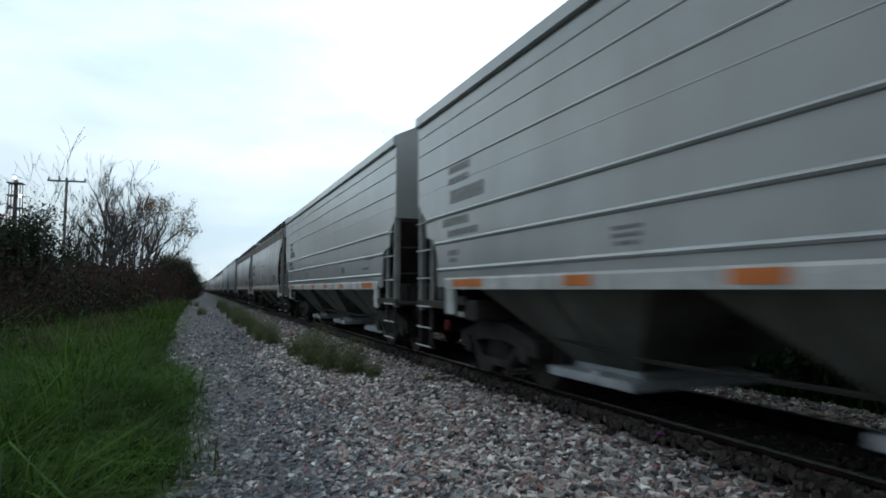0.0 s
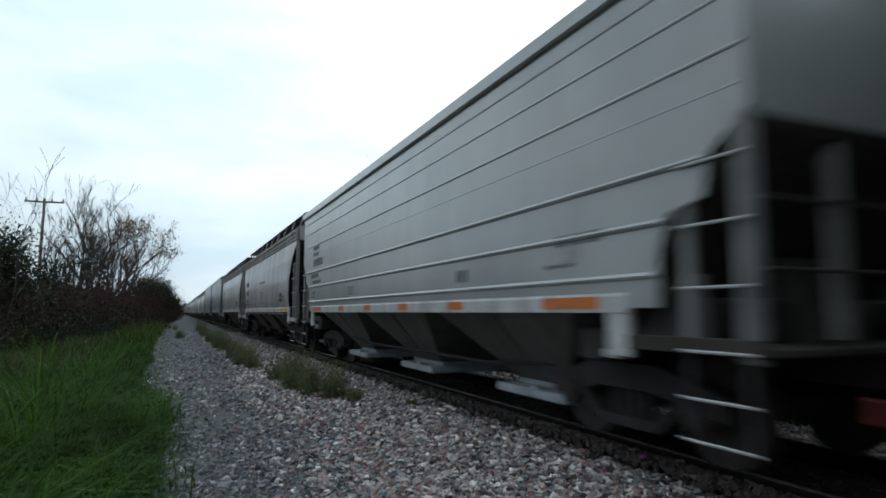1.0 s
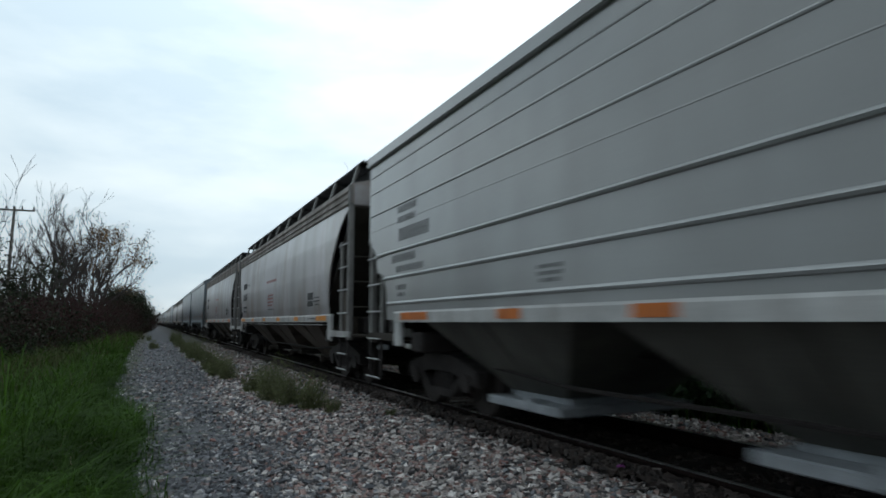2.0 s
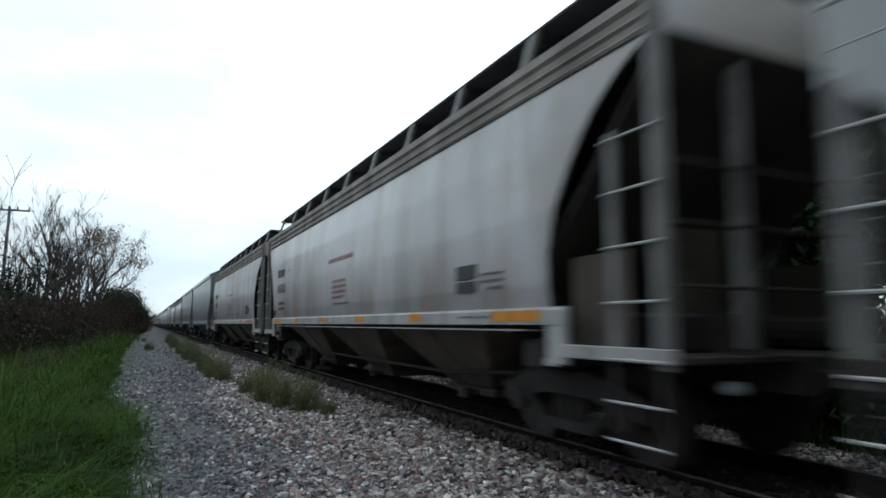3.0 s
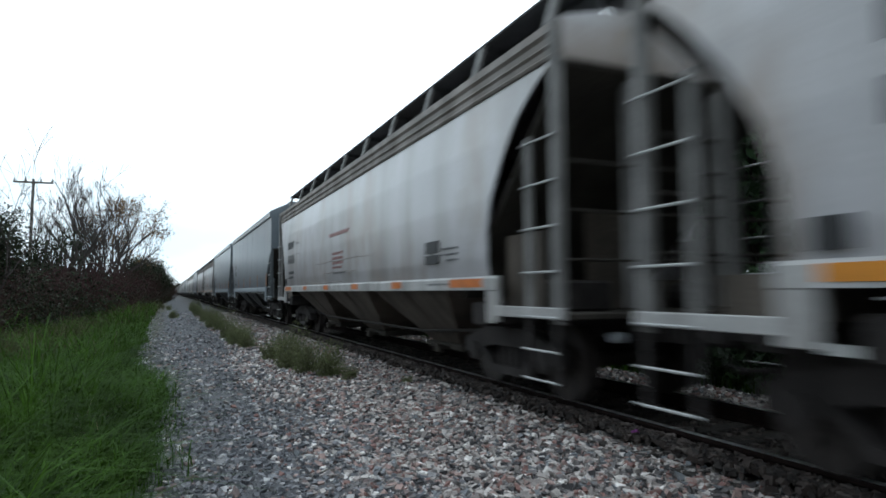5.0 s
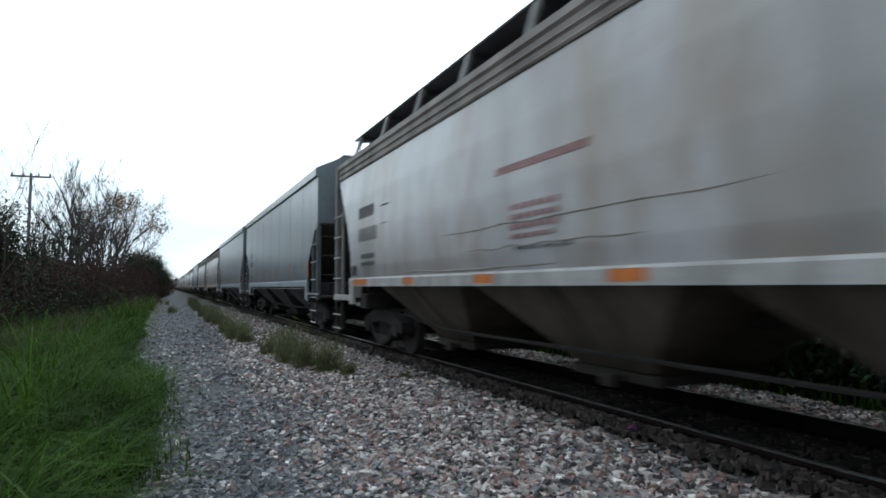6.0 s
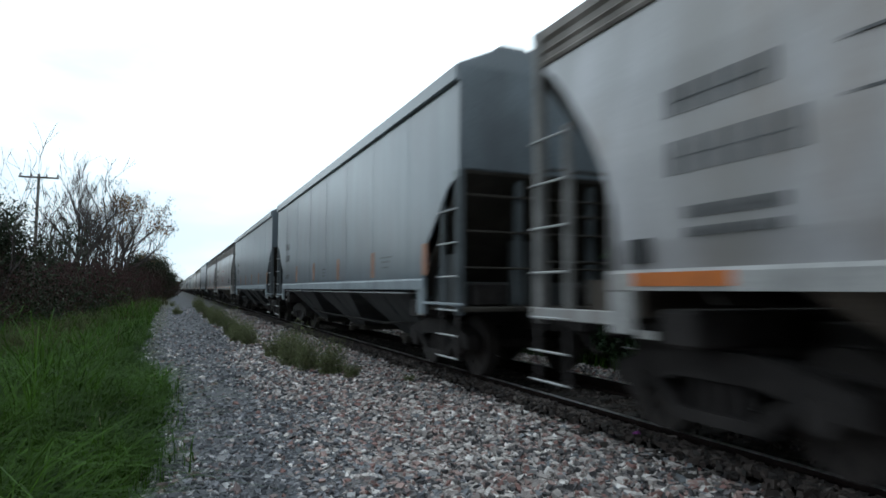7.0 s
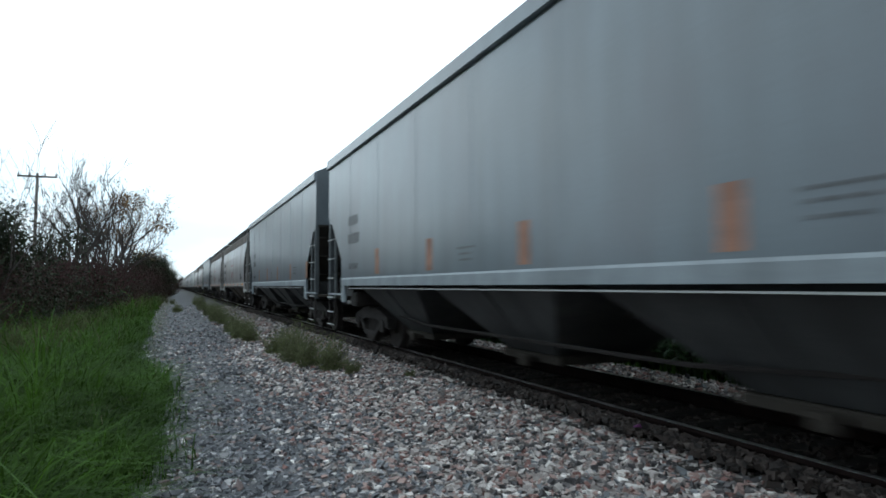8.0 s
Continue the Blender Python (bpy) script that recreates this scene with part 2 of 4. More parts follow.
M_IRON = mat("grimy_cast_iron", (0.042, 0.036, 0.035), rough=0.75, spec=0.25, vary=0.4, scale=5, fine=60, bump=0.2)
M_WHEEL = mat("wheel_steel", (0.05, 0.04, 0.037), rough=0.75, metal=0.2, vary=0.4, scale=6, fine=60, bump=0.1)
# post paints, darker than the body: shade and grime are both in the colour
M_POSTG = mat("grimy_shaded_grey_post_paint", (0.22, 0.215, 0.205), rough=0.6, vary=0.35, scale=2.5, fine=40, bump=0.05)
M_POSTW = mat("grimy_shaded_white_post_paint", (0.215, 0.205, 0.198), rough=0.6, vary=0.35, scale=2.5, fine=40, bump=0.05)
M_POSTB = mat("grimy_shaded_blue_post_paint", (0.088, 0.1, 0.11), rough=0.6, vary=0.35, scale=2.5, fine=40, bump=0.05)
# end walls: blue-grey with stronger, darker streaks than the sides
M_ENDB = mat("streaked_blue_end_paint", (0.155, 0.185, 0.21), rough=0.5, vary=0.3, scale=1.2, fine=30, bump=0.05, streak=((0.07, 0.08, 0.09), 0.7, 3))
# pale all over: the lit top edges of the rungs are put into the colour
M_RUNG = mat("pale_rung_steel", (0.46, 0.46, 0.46), rough=0.45, vary=0.2, scale=10, bump=0.03)
M_ORANGE = mat("orange_reflective_tape", (0.62, 0.165, 0.02), rough=0.45, vary=0.25, scale=5, bump=0.02)
M_AMBER = mat("amber_reflective_tape", (0.72, 0.265, 0.015), rough=0.45, vary=0.25, scale=5, bump=0.02)
M_RUST = mat("rust_coloured_patch", (0.42, 0.21, 0.14), rough=0.7, vary=0.35, scale=5, bump=0.05)
M_INK = mat("faded_black_lettering", (0.125, 0.125, 0.13), rough=0.6, vary=0.4, scale=9, bump=0.0)
M_BLACK = mat("black_placard", (0.012, 0.012, 0.014), rough=0.5, vary=0.3, scale=8, bump=0.0)
M_RED = mat("faded_red_lettering", (0.4, 0.21, 0.205), rough=0.6, vary=0.4, scale=9, bump=0.0)
M_VALVE = mat("red_valve_paint", (0.22, 0.03, 0.028), rough=0.5, vary=0.3, scale=10)
M_WALK = mat("dark_grating", (0.055, 0.055, 0.06), rough=0.7, vary=0.3, scale=5, bump=0.1)
M_GRASS = mat("grass_blade", (0.05, 0.108, 0.0125), rough=0.75, vary=0.4, scale=1.1, fine=3, bump=0.0, island=0.45, second=(0.02, 0.044, 0.007), spec=0.1, thin=0.4)
M_DRY = mat("dry_grass_blade", (0.22, 0.19, 0.1), rough=0.7, vary=0.3, scale=1.5, bump=0.0, island=0.4)
M_TALL = mat("olive_brown_weed", (0.085, 0.085, 0.042), rough=0.8, vary=0.4, scale=1.0, bump=0.0, island=0.35, spec=0.1, thin=0.3)
M_WEED = mat("weed_leaf", (0.17, 0.195, 0.09), rough=0.7, vary=0.4, scale=3, fine=20, bump=0.0, island=0.4, spec=0.15, thin=0.35)
M_STEM = mat("weed_stem", (0.14, 0.145, 0.07), rough=0.7, vary=0.3, scale=6, bump=0.0)
M_BARK = mat("grey_bark", (0.045, 0.036, 0.033), rough=0.9, vary=0.4, scale=6, fine=60, bump=0.4)
M_TWIG = mat("brown_twig", (0.06, 0.034, 0.033), spec=0.05, rough=0.9, vary=0.3, scale=0.8, bump=0.0, island=0.15, thin=0.3)
M_LEAFDARK = mat("dark_leaf", (0.028, 0.038, 0.02), spec=0.1, rough=0.6, vary=0.4, scale=2, bump=0.0, island=0.5)
M_LEAFBROWN = mat("withered_leaf", (0.27, 0.17, 0.085), spec=0.1, rough=0.7, vary=0.4, scale=2, bump=0.0, island=0.5)
M_LEAFGREEN = mat("green_leaf", (0.055, 0.115, 0.045), rough=0.45, vary=0.4, scale=2, bump=0.0, island=0.5, thin=0.3)
M_POLE = mat("weathered_pole_wood", (0.2, 0.185, 0.17), rough=0.85, vary=0.3, scale=4, fine=50, bump=0.3)
M_CERAMIC = mat("insulator_ceramic", (0.2, 0.19, 0.19), rough=0.3, vary=0.1)
for paint in (M_GREY, M_WHITE, M_BLUE):
    bs = paint.node_tree.nodes["Principled BSDF"]
    bs.inputs["Coat Weight"].default_value, bs.inputs["Coat Roughness"].default_value = 0.55, 0.22
M_PURPLE = mat("purple_plastic", (0.2, 0.03, 0.2), rough=0.5, vary=0.3, scale=20)
M_STEELTOWER = mat("tower_steel", (0.1, 0.09, 0.085), rough=0.7, vary=0.3, scale=1)


def glow(name, color, power):
    m = mat(name, color, vary=0.05)
    bs = m.node_tree.nodes["Principled BSDF"]
    bs.inputs["Emission Color"].default_value, bs.inputs["Emission Strength"].default_value = (*color, 1), power
    return m


M_LAMP = glow("floodlight_glow", (1.0, 0.85, 0.65), 12.0)
M_REDLAMP = glow("warning_light_glow", (1.0, 0.35, 0.2), 3.0)


# ---- mesh helpers ----
class Build:
    """Collects vertices and faces of one mesh."""

    def __init__(self):
        self.v, self.f = [], []

    def add(self, verts, faces):
        n = len(self.v)
        self.v.extend(verts)
        self.f.extend([tuple(i + n for i in f) for f in faces])

    def box(self, lo, hi, c=0.0):
        """A box with its upright and level edges cut by c."""
        (x0, y0, z0), (x1, y1, z1) = lo, hi
        if c <= 0:
            self.add([(x, y, z) for z in (z0, z1) for y in (y0, y1) for x in (x0, x1)],
                     [(0, 2, 3, 1), (4, 5, 7, 6), (0, 1, 5, 4), (2, 6, 7, 3), (0, 4, 6, 2), (1, 3, 7, 5)])
            return
        rings = []
        for z, d in ((z0, c), (z0 + c, 0), (z1 - c, 0), (z1, c)):
            a, b, e, f = x0 + d, x1 - d, y0 + d, y1 - d
            rings.append([(a + c, e, z), (b - c, e, z), (b, e + c, z), (b, f - c, z), (b - c, f, z), (a + c, f, z), (a, f - c, z), (a, e + c, z)])
        v = [p for r in rings for p in r]
        faces = [tuple(reversed(range(8))), tuple(range(24, 32))]
        for k in range(3):
            faces += [(k * 8 + i, k * 8 + (i + 1) % 8, k * 8 + 8 + (i + 1) % 8, k * 8 + 8 + i) for i in range(8)]
        self.add(v, faces)

    def extrude(self, profile, axis, a, b):
        """A closed profile of (u, w) pairs drawn from a to b along axis 'x' or 'y'; w is the height."""
        n = len(profile)
        put = (lambda t, u, w: (t, u, w)) if axis == "x" else (lambda t, u, w: (u, t, w))
        v = [put(a, u, w) for u, w in profile] + [put(b, u, w) for u, w in profile]
        f = [tuple(range(n)), tuple(reversed(range(n, 2 * n)))]
        f += [(i, i + n, (i + 1) % n + n, (i + 1) % n) for i in range(n)]
        self.add(v, f)

    def tube(self, pts, radii, sides=6):
        """A tapered round bar along pts."""
        pts = [Vector(p) for p in pts]
        base = len(self.v)
        for i, p in enumerate(pts):
            d = (pts[min(i + 1, len(pts) - 1)] - pts[max(i - 1, 0)]).normalized()
            u = d.orthogonal().normalized()
            w = d.cross(u)
            for k in range(sides):
                a = 2 * math.pi * k / sides
                self.v.append(tuple(p + (u * math.cos(a) + w * math.sin(a)) * radii[i]))
        for i in range(len(pts) - 1):
            for k in range(sides):
                q = base + i * sides
                self.f.append((q + k, q + (k + 1) % sides, q + sides + (k + 1) % sides, q + sides + k))
        if sides < 4:
            return
        self.f.append(tuple(base + k for k in reversed(range(sides))))
        self.f.append(tuple(base + (len(pts) - 1) * sides + k for k in range(sides)))

    def disc(self, center, axis, r0, r1, a, b, sides=20):
        """A ring or drum round an axis 'x': from radius r0 (0: solid) to r1, between a and b along x."""
        cx, cy, cz = center
        ring = [(math.cos(2 * math.pi * k / sides), math.sin(2 * math.pi * k / sides)) for k in range(sides)]
        v = []
        for t, r in ((a, r1), (b, r1)):
            v += [(cx + t, cy + r * c, cz + r * s) for c, s in ring]
        f = [(k, (k + 1) % sides, sides + (k + 1) % sides, sides + k) for k in range(sides)]
        f += [tuple(reversed(range(sides))), tuple(range(sides, 2 * sides))]
        self.add(v, f)

    def mesh(self, name, smooth=False):
        me = bpy.data.meshes.new(name)
        me.from_pydata(self.v, [], self.f)
        bm = bmesh.new()
        bm.from_mesh(me)
        bmesh.ops.recalc_face_normals(bm, faces=bm.faces)
        bm.to_mesh(me)
        bm.free()
        if smooth:
            me.polygons.foreach_set("use_smooth", [True] * len(me.polygons))
            me.set_sharp_from_angle(angle=radians(30))
        return me


def part(name, build, material, parent=None, label="", at=None, smooth=False):
    me = build.mesh(name, smooth) if isinstance(build, Build) else build
    if material and not me.materials:
        me.materials.append(material)
    ob = new(name, me)
    ob.parent = parent
    if at is not None:
        ob.matrix_basis = at
    if label:
        ob["label"] = label
    return ob


def from_arrays(name, verts, faces, material, flat=False):
    """One mesh from numpy arrays of corners and of triangles."""
    me = bpy.data.meshes.new(name)
    me.vertices.add(len(verts))
    me.vertices.foreach_set("co", np.asarray(verts, np.float32).ravel())
    k = faces.shape[1]
    me.loops.add(faces.size)
    me.loops.foreach_set("vertex_index", np.asarray(faces, np.int32).ravel())
    me.polygons.add(len(faces))
    me.polygons.foreach_set("loop_start", np.arange(0, faces.size, k, dtype=np.int32))
    me.update(calc_edges=True)
    if flat:
        me.shade_flat()
    me.materials.append(material)
    return me


rng = np.random.default_rng(7)
TRACK_X, RAIL_Z = 5.1, 0.40


def ground_z(x):
    return np.interp(x, [-1200, -9, -1.2, 1.2, 2.3, 3.5, 6.7, 8.2, 9.5, 1200], [-0.4, -0.25, -0.02, 0.0, 0.04, 0.2, 0.2, 0.06, -0.1, -0.3])


# ---- ground ----
def build_ground():
    xs = np.concatenate([np.array([-1200, -400, -120, -50, -25, -14]), np.arange(-9, 10.01, 0.2), np.array([12, 16, 25, 50, 120, 400, 1200])])
    ys = np.concatenate([np.array([-300, -80, -30, -12]), np.arange(-6, 30, 0.25), np.arange(30, 90, 1.5), np.array([95, 110, 140, 180, 250, 400, 700, 1300, 2500])])
    X, Y = np.meshgrid(xs, ys)
    Z = ground_z(X)
    near = (np.abs(X) < 10) & (Y < 90) & (Y > -10)
    Z = Z + np.where(near, 0.004 * np.sin(X * 3.1 + Y * 1.7) + 0.004 * np.sin(X * 1.3 - Y * 2.3), 0)
    Z = np.where((X > 3.6) & (X < 6.8), 0.2, Z)
    V = np.stack([X, Y, Z], -1).reshape(-1, 3)
    ny, nx = X.shape
    i = np.arange(ny - 1)[:, None] * nx + np.arange(nx - 1)[None, :]
    F = np.stack([i, i + 1, i + nx + 1, i + nx], -1).reshape(-1, 4)
    ob = new("ground", from_arrays("ground", V, F, M_GROUND))
    tagged(ob, "dirt, packed gravel lane and ballast bed beside the railway", "ground", kind="structure")


build_ground()



def lump():
    """The corners and triangles of a rough block, from which broken stones are shaped."""
    v = np.array([(x, y, z) for z in (-1, 1) for y in (-1, 1) for x in (-1, 1)], float) * 0.72
    q = [(0, 2, 3, 1), (4, 5, 7, 6), (0, 1, 5, 4), (2, 6, 7, 3), (0, 4, 6, 2), (1, 3, 7, 5)]
    f = np.array([t for a, b, c, d in q for t in ((a, b, c), (a, c, d))])
    return v, f


def stones(name, xs, ys, size, material, label, lift=0.25, heap=0.0):
    """Loose stones as one heap: each an irregular lump with its own proportions and turn."""
    n = len(xs)
    base, faces = lump()
    corners = len(base)
    v = base[None] * (1 + np.clip(rng.normal(0, 0.22, (n, corners, 1)), -0.45, 0.45)) + rng.normal(0, 0.2, (n, corners, 3))
    v = v * np.stack([rng.uniform(0.75, 1.35, n), rng.uniform(0.6, 1.1, n), rng.uniform(0.6, 1.0, n)], -1)[:, None]
    tilt, turn = rng.normal(0, 0.7, n), rng.uniform(0, 6.28, n)
    c, s = np.cos(tilt)[:, None], np.sin(tilt)[:, None]
    y, z = v[..., 1] * c - v[..., 2] * s, v[..., 1] * s + v[..., 2] * c
    c, s = np.cos(turn)[:, None], np.sin(turn)[:, None]
    x, y = v[..., 0] * c - y * s, v[..., 0] * s + y * c
    r = size[:, None]
    V = np.stack([x * r + xs[:, None], y * r + ys[:, None], z * r + (ground_z(xs) + size * lift * rng.uniform(-0.6, 1.6, n) + heap * np.clip((xs - 3.75) / 0.4, 0, 1) * (xs < 4.31))[:, None]], -1)
    F = faces[None] + corners * np.arange(n)[:, None, None]
    ob = new(name, from_arrays(name, V.reshape(-1, 3), F.reshape(-1, 3), material, True))
    return tagged(ob, label, "gravel", kind="stuff")


def build_stones():
    def strip(n, x0, x1, y0, y1, power=1.0):
        return rng.uniform(x0, x1, n), y0 + (y1 - y0) * rng.uniform(0, 1, n) ** power
    parts = [strip(44000, 1.0, 4.25, -4, 9), strip(17000, 1.2, 4.25, 9, 18), strip(9000, 1.6, 4.25, 18, 48, 1.6), strip(700, -0.2, 1.8, -2, 20, 1.2)]
    x = np.concatenate([p[0] for p in parts])
    y = np.concatenate([p[1] for p in parts])
    keep = (x + 0.25 * np.sin(y * 1.3) + rng.normal(0, 0.42, len(x))) > 1.85
    keep[-700:] = True
    keep &= x + rng.normal(0, 0.1, len(x)) < 4.17
    x, y = x[keep], y[keep]
    stones("ballast_stones", x, y, (0.016 + 0.026 * rng.uniform(0, 1, len(x)) ** 1.4) * (1 + 0.25 * (y > 12)), M_BALLAST, "grey, pink and whitish crushed ballast stones on the shoulder")
    parts = [strip(32000, -0.5, 2.4, -4, 9), strip(11000, -0.8, 2.6, 9, 26, 1.4), strip(5000, -1.2, 2.4, 24, 60, 1.5)]
    x = np.concatenate([p[0] for p in parts])
    y = np.concatenate([p[1] for p in parts])
    stones("lane_gravel", x, y, (0.006 + 0.036 * rng.uniform(0, 1, len(x)) ** 3.2) * (1 + 0.3 * (y > 12)), M_LANE, "small blue-grey stones pressed into the gravel lane", 0.1)
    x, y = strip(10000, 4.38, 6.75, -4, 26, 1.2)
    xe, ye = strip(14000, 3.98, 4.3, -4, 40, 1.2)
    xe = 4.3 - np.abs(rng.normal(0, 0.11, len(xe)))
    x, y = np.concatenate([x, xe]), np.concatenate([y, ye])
    stones("track_bed_stones", x, y, rng.uniform(0.02, 0.045, len(x)), M_STAINSHADE, "oil-stained ballast stones between the ties, darkened for the train's shade", 0.1, 0.11)
    x, y = strip(6500, 6.7, 8.4, -4, 30, 1.2)
    stones("far_shoulder_stones", x, y, rng.uniform(0.025, 0.05, len(x)), M_BALLAST, "pale ballast stones on the far shoulder")


build_stones()


# ---- track ----
def build_track():
    track = tagged(new("railway_track"), "single railway track on stained, shade-darkened ballast with dark timber ties", "railway track", kind="structure")
    track.location = (TRACK_X, 0, RAIL_Z)
    prof = [(-0.07, -0.178), (0.07, -0.178), (0.07, -0.165), (0.012, -0.145), (0.01, -0.05), (0.036, -0.036), (0.036, -0.004), (0.03, 0.0), (-0.03, 0.0), (-0.036, -0.004), (-0.036, -0.036), (-0.01, -0.05), (-0.012, -0.145), (-0.07, -0.165)]
    for x in (-0.755, 0.755):
        b = Build()
        b.extrude([(x + u, w) for u, w in prof], "y", -80, 900)
        rail = part("rail", b, M_RAIL, track)
        b = Build()
        b.extrude([(x - 0.031, 0.0015), (x + 0.031, 0.0015), (x + 0.031, 0.004), (x - 0.031, 0.004)], "y", -80, 900)
        part("rail_head", b, M_RAILTOP, rail, "polished running surface")
    b = Build()
    b.box((-1.3, -0.115, -0.33), (1.3, 0.115, -0.175), 0.012)
    me = b.mesh("tie")
    me.materials.append(M_TIE)
    for k in range(150):
        part("tie", me, None, track, at=pose(rng.normal(0, 0.02), -8 + k * 0.52, rng.normal(0, 0.004), 0, 0, rng.normal(0, 0.5)))


build_track()


# ---- covered hopper cars ----
KINDS = {
    # length, eave height, fascia height, recess outline as (inset from the end, height), section as (height, half width)
    "ribbed": dict(L=16.05, eave=4.07, top=4.27, slope=2.62,
                   cut=[(1.32, 0.92), (1.8, 0.9), (2.08, 0.76), (2.14, 0.44), (2.45, 0.36), (2.66, 0.08), (2.7, 0.0), (4.3, 0.0)], wide=[(1.3, 1.6), (4.3, 1.6)],
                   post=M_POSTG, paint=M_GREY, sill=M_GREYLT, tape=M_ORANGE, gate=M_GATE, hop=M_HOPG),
    "rounded": dict(L=17.38, eave=3.68, top=4.07, slope=3.6, front=0.18,
                    cut=[(1.32, 1.35), (1.6, 1.38), (2.0, 1.36), (2.4, 1.22), (2.8, 0.98), (3.2, 0.66), (3.5, 0.36), (3.7, 0.05), (3.74, 0.0), (4.3, 0.0)],
                    wide=[(1.3, 1.56), (1.7, 1.6), (2.4, 1.62), (3.1, 1.6), (3.72, 1.54), (4.3, 1.52)],
                    post=M_POSTW, paint=M_WHITE, sill=M_WHITELT, tape=M_AMBER, gate=M_DIRTSHADE, hop=M_HOPW),
    "smooth": dict(L=16.05, eave=4.16, top=4.40, slope=2.9,
                   cut=[(1.32, 1.28), (1.9, 1.25), (1.98, 1.18), (2.74, 0.38), (2.8, 0.24), (2.84, 0.0), (4.4, 0.0)], wide=[(1.3, 1.6), (4.4, 1.6)],
                   post=M_POSTB, paint=M_BLUE, sill=M_BLUELT, tape=None, gate=M_DIRTSHADE, hop=M_HOPB),
}
KINDS["rounded_plain"] = dict(KINDS["rounded"], form="rounded", tape=M_ORANGE, flange=False)


def letters(b, s0, s1, z0, z1, half, count, x, gap=0.42):
    """One row of unreadable lettering on the near side, from s0 to s1 metres from the rear end: a bar for each character on a thin one."""
    w, gap = (s0 - s1) / count, gap if count > 1 else 0.0
    zm, zh = (z0 + z1) / 2, (z1 - z0) * 0.015
    lower, upper = [], []
    for k in range(count):
        y0 = half - s0 + k * w
        y1 = y0 + w * (1 - gap)
        lower += [(y0, z0), (y1, z0)]
        upper += [(y0, z1), (y1, z1)]
        if k < count - 1:
            lower += [(y1, zm - zh), (y0 + w, zm - zh)]
            upper += [(y1, zm + zh), (y0 + w, zm + zh)]
    b.extrude(lower + upper[::-1], "x", x - 0.004, x + 0.01)


def mesh_part(name, draw, material, parent, label="", smooth=False):
    b = Build()
    draw(b)
    return part(name, b, material, parent, label, smooth=smooth)


def hopper_car(kind, label):
    k = KINDS[kind]
    creased, kind = kind == "rounded_plain", k.get("form", kind)
    L, half = k["L"], k["L"] / 2
    car = tagged(new("hopper_car"), label, "railway car", group="cars of the freight train")
    wide = lambda z: float(np.interp(z, [p[0] for p in k["wide"]], [p[1] for p in k["wide"]]))
    inset = lambda z: float(np.interp(z, [p[0] for p in k["cut"]], [p[1] for p in k["cut"]]))
    levels = sorted({round(z, 3) for z in ([p[0] for p in k["cut"]] + [p[0] for p in k["wide"]] + list(np.linspace(1.34, k["eave"], 26))) if 1.33 <= z <= k["eave"]} | {k["eave"]})

    # side sheets, with the stepped or arched cut-out at both ends
    for side in (-1, 1):
        b = Build()
        v, f = [], []
        cols = 7
        for z in levels:
            h = half - inset(z)
            h0 = h - k.get("front", 0.0) * min(1.0, inset(z) / 0.6)
            for t in (0.0, 0.03):
                for c in range(cols):
                    v.append((side * (wide(z) - t), -h0 + (h + h0) * c / (cols - 1), z))
        row = 2 * cols
        for i in range(len(levels) - 1):
            for c in range(cols - 1):
                for q in (0, cols):
                    o = i * row + q + c
                    f.append((o, o + 1, o + row + 1, o + row))
            for c in (0, cols - 1):
                o = i * row + c
                f.append((o, o + cols, o + cols + row, o + row))
        for i in (0, len(levels) - 1):
            for c in range(cols - 1):
                o = i * row + c
                f.append((o, o + 1, o + cols + 1, o + cols))
        b.add(v, f)
        sheet = part("side_sheet", b, k["paint"], car, smooth=kind == "rounded")
        if kind == "ribbed":
            for z, hgt, out in ((3.87, 0.02, 0.012), (3.57, 0.02, 0.012), (3.17, 0.022, 0.014), (2.89, 0.01, 0.004), (2.43, 0.034, 0.034), (2.015, 0.034, 0.034), (1.6, 0.032, 0.03)):
                h = half - inset(z) - 0.04
                x = side * 1.6
                def rib(b, z=z, hgt=hgt, out=out, h=h, x=x):
                    b.extrude([(x - side * 0.004, z - hgt), (x + side * out * 0.7, z - hgt * 0.7), (x + side * out, z), (x + side * out * 0.7, z + hgt * 0.4), (x - side * 0.004, z + hgt)], "y", -h, h)
                mesh_part("rib", rib, k["paint"], sheet)
        if kind == "smooth":
            for c in range(1, 8):
                y = -half + c * L / 8
                mesh_part("seam", lambda b, y=y: b.box((min(side * 1.597, side * 1.603), y - 0.03, 1.5), (max(side * 1.597, side * 1.603), y + 0.03, 4.1)), k["paint"], sheet)
        # top plate: a flange with grooves below the roof
        x = wide(k["eave"])
        b = Build()
        e, t = k["eave"], k["top"]
        if kind == "rounded":
            pr = [(x - 0.03, e), (x + 0.02, e), (x + 0.035, e + 0.03), (x + 0.005, e + 0.06), (x + 0.005, e + 0.12), (x + 0.03, e + 0.15), (x, e + 0.18), (x, e + 0.25), (x + 0.03, e + 0.29), (x + 0.02, t), (x - 0.03, t)]
        else:
            pr = [(x - 0.03, e), (x + 0.04, e), (x + 0.06, e + 0.02), (x + 0.06, t - 0.03), (x + 0.03, t), (x - 0.03, t)]
        b.extrude([(side * u, w) for u, w in pr], "y", -half, half)
        part("top_plate", b, M_PLATE if kind == "rounded" else k["paint"], car)
        # side sill with reflective tape
        b = Build()
        h = half - 1.28
        b.extrude([(side * 1.55, 1.3), (side * 1.615, 1.3), (side * 1.615, 1.44), (side * 1.6, 1.47), (side * 1.55, 1.47)], "y", -h, h)
        sill = part("side_sill", b, k["sill"], car)
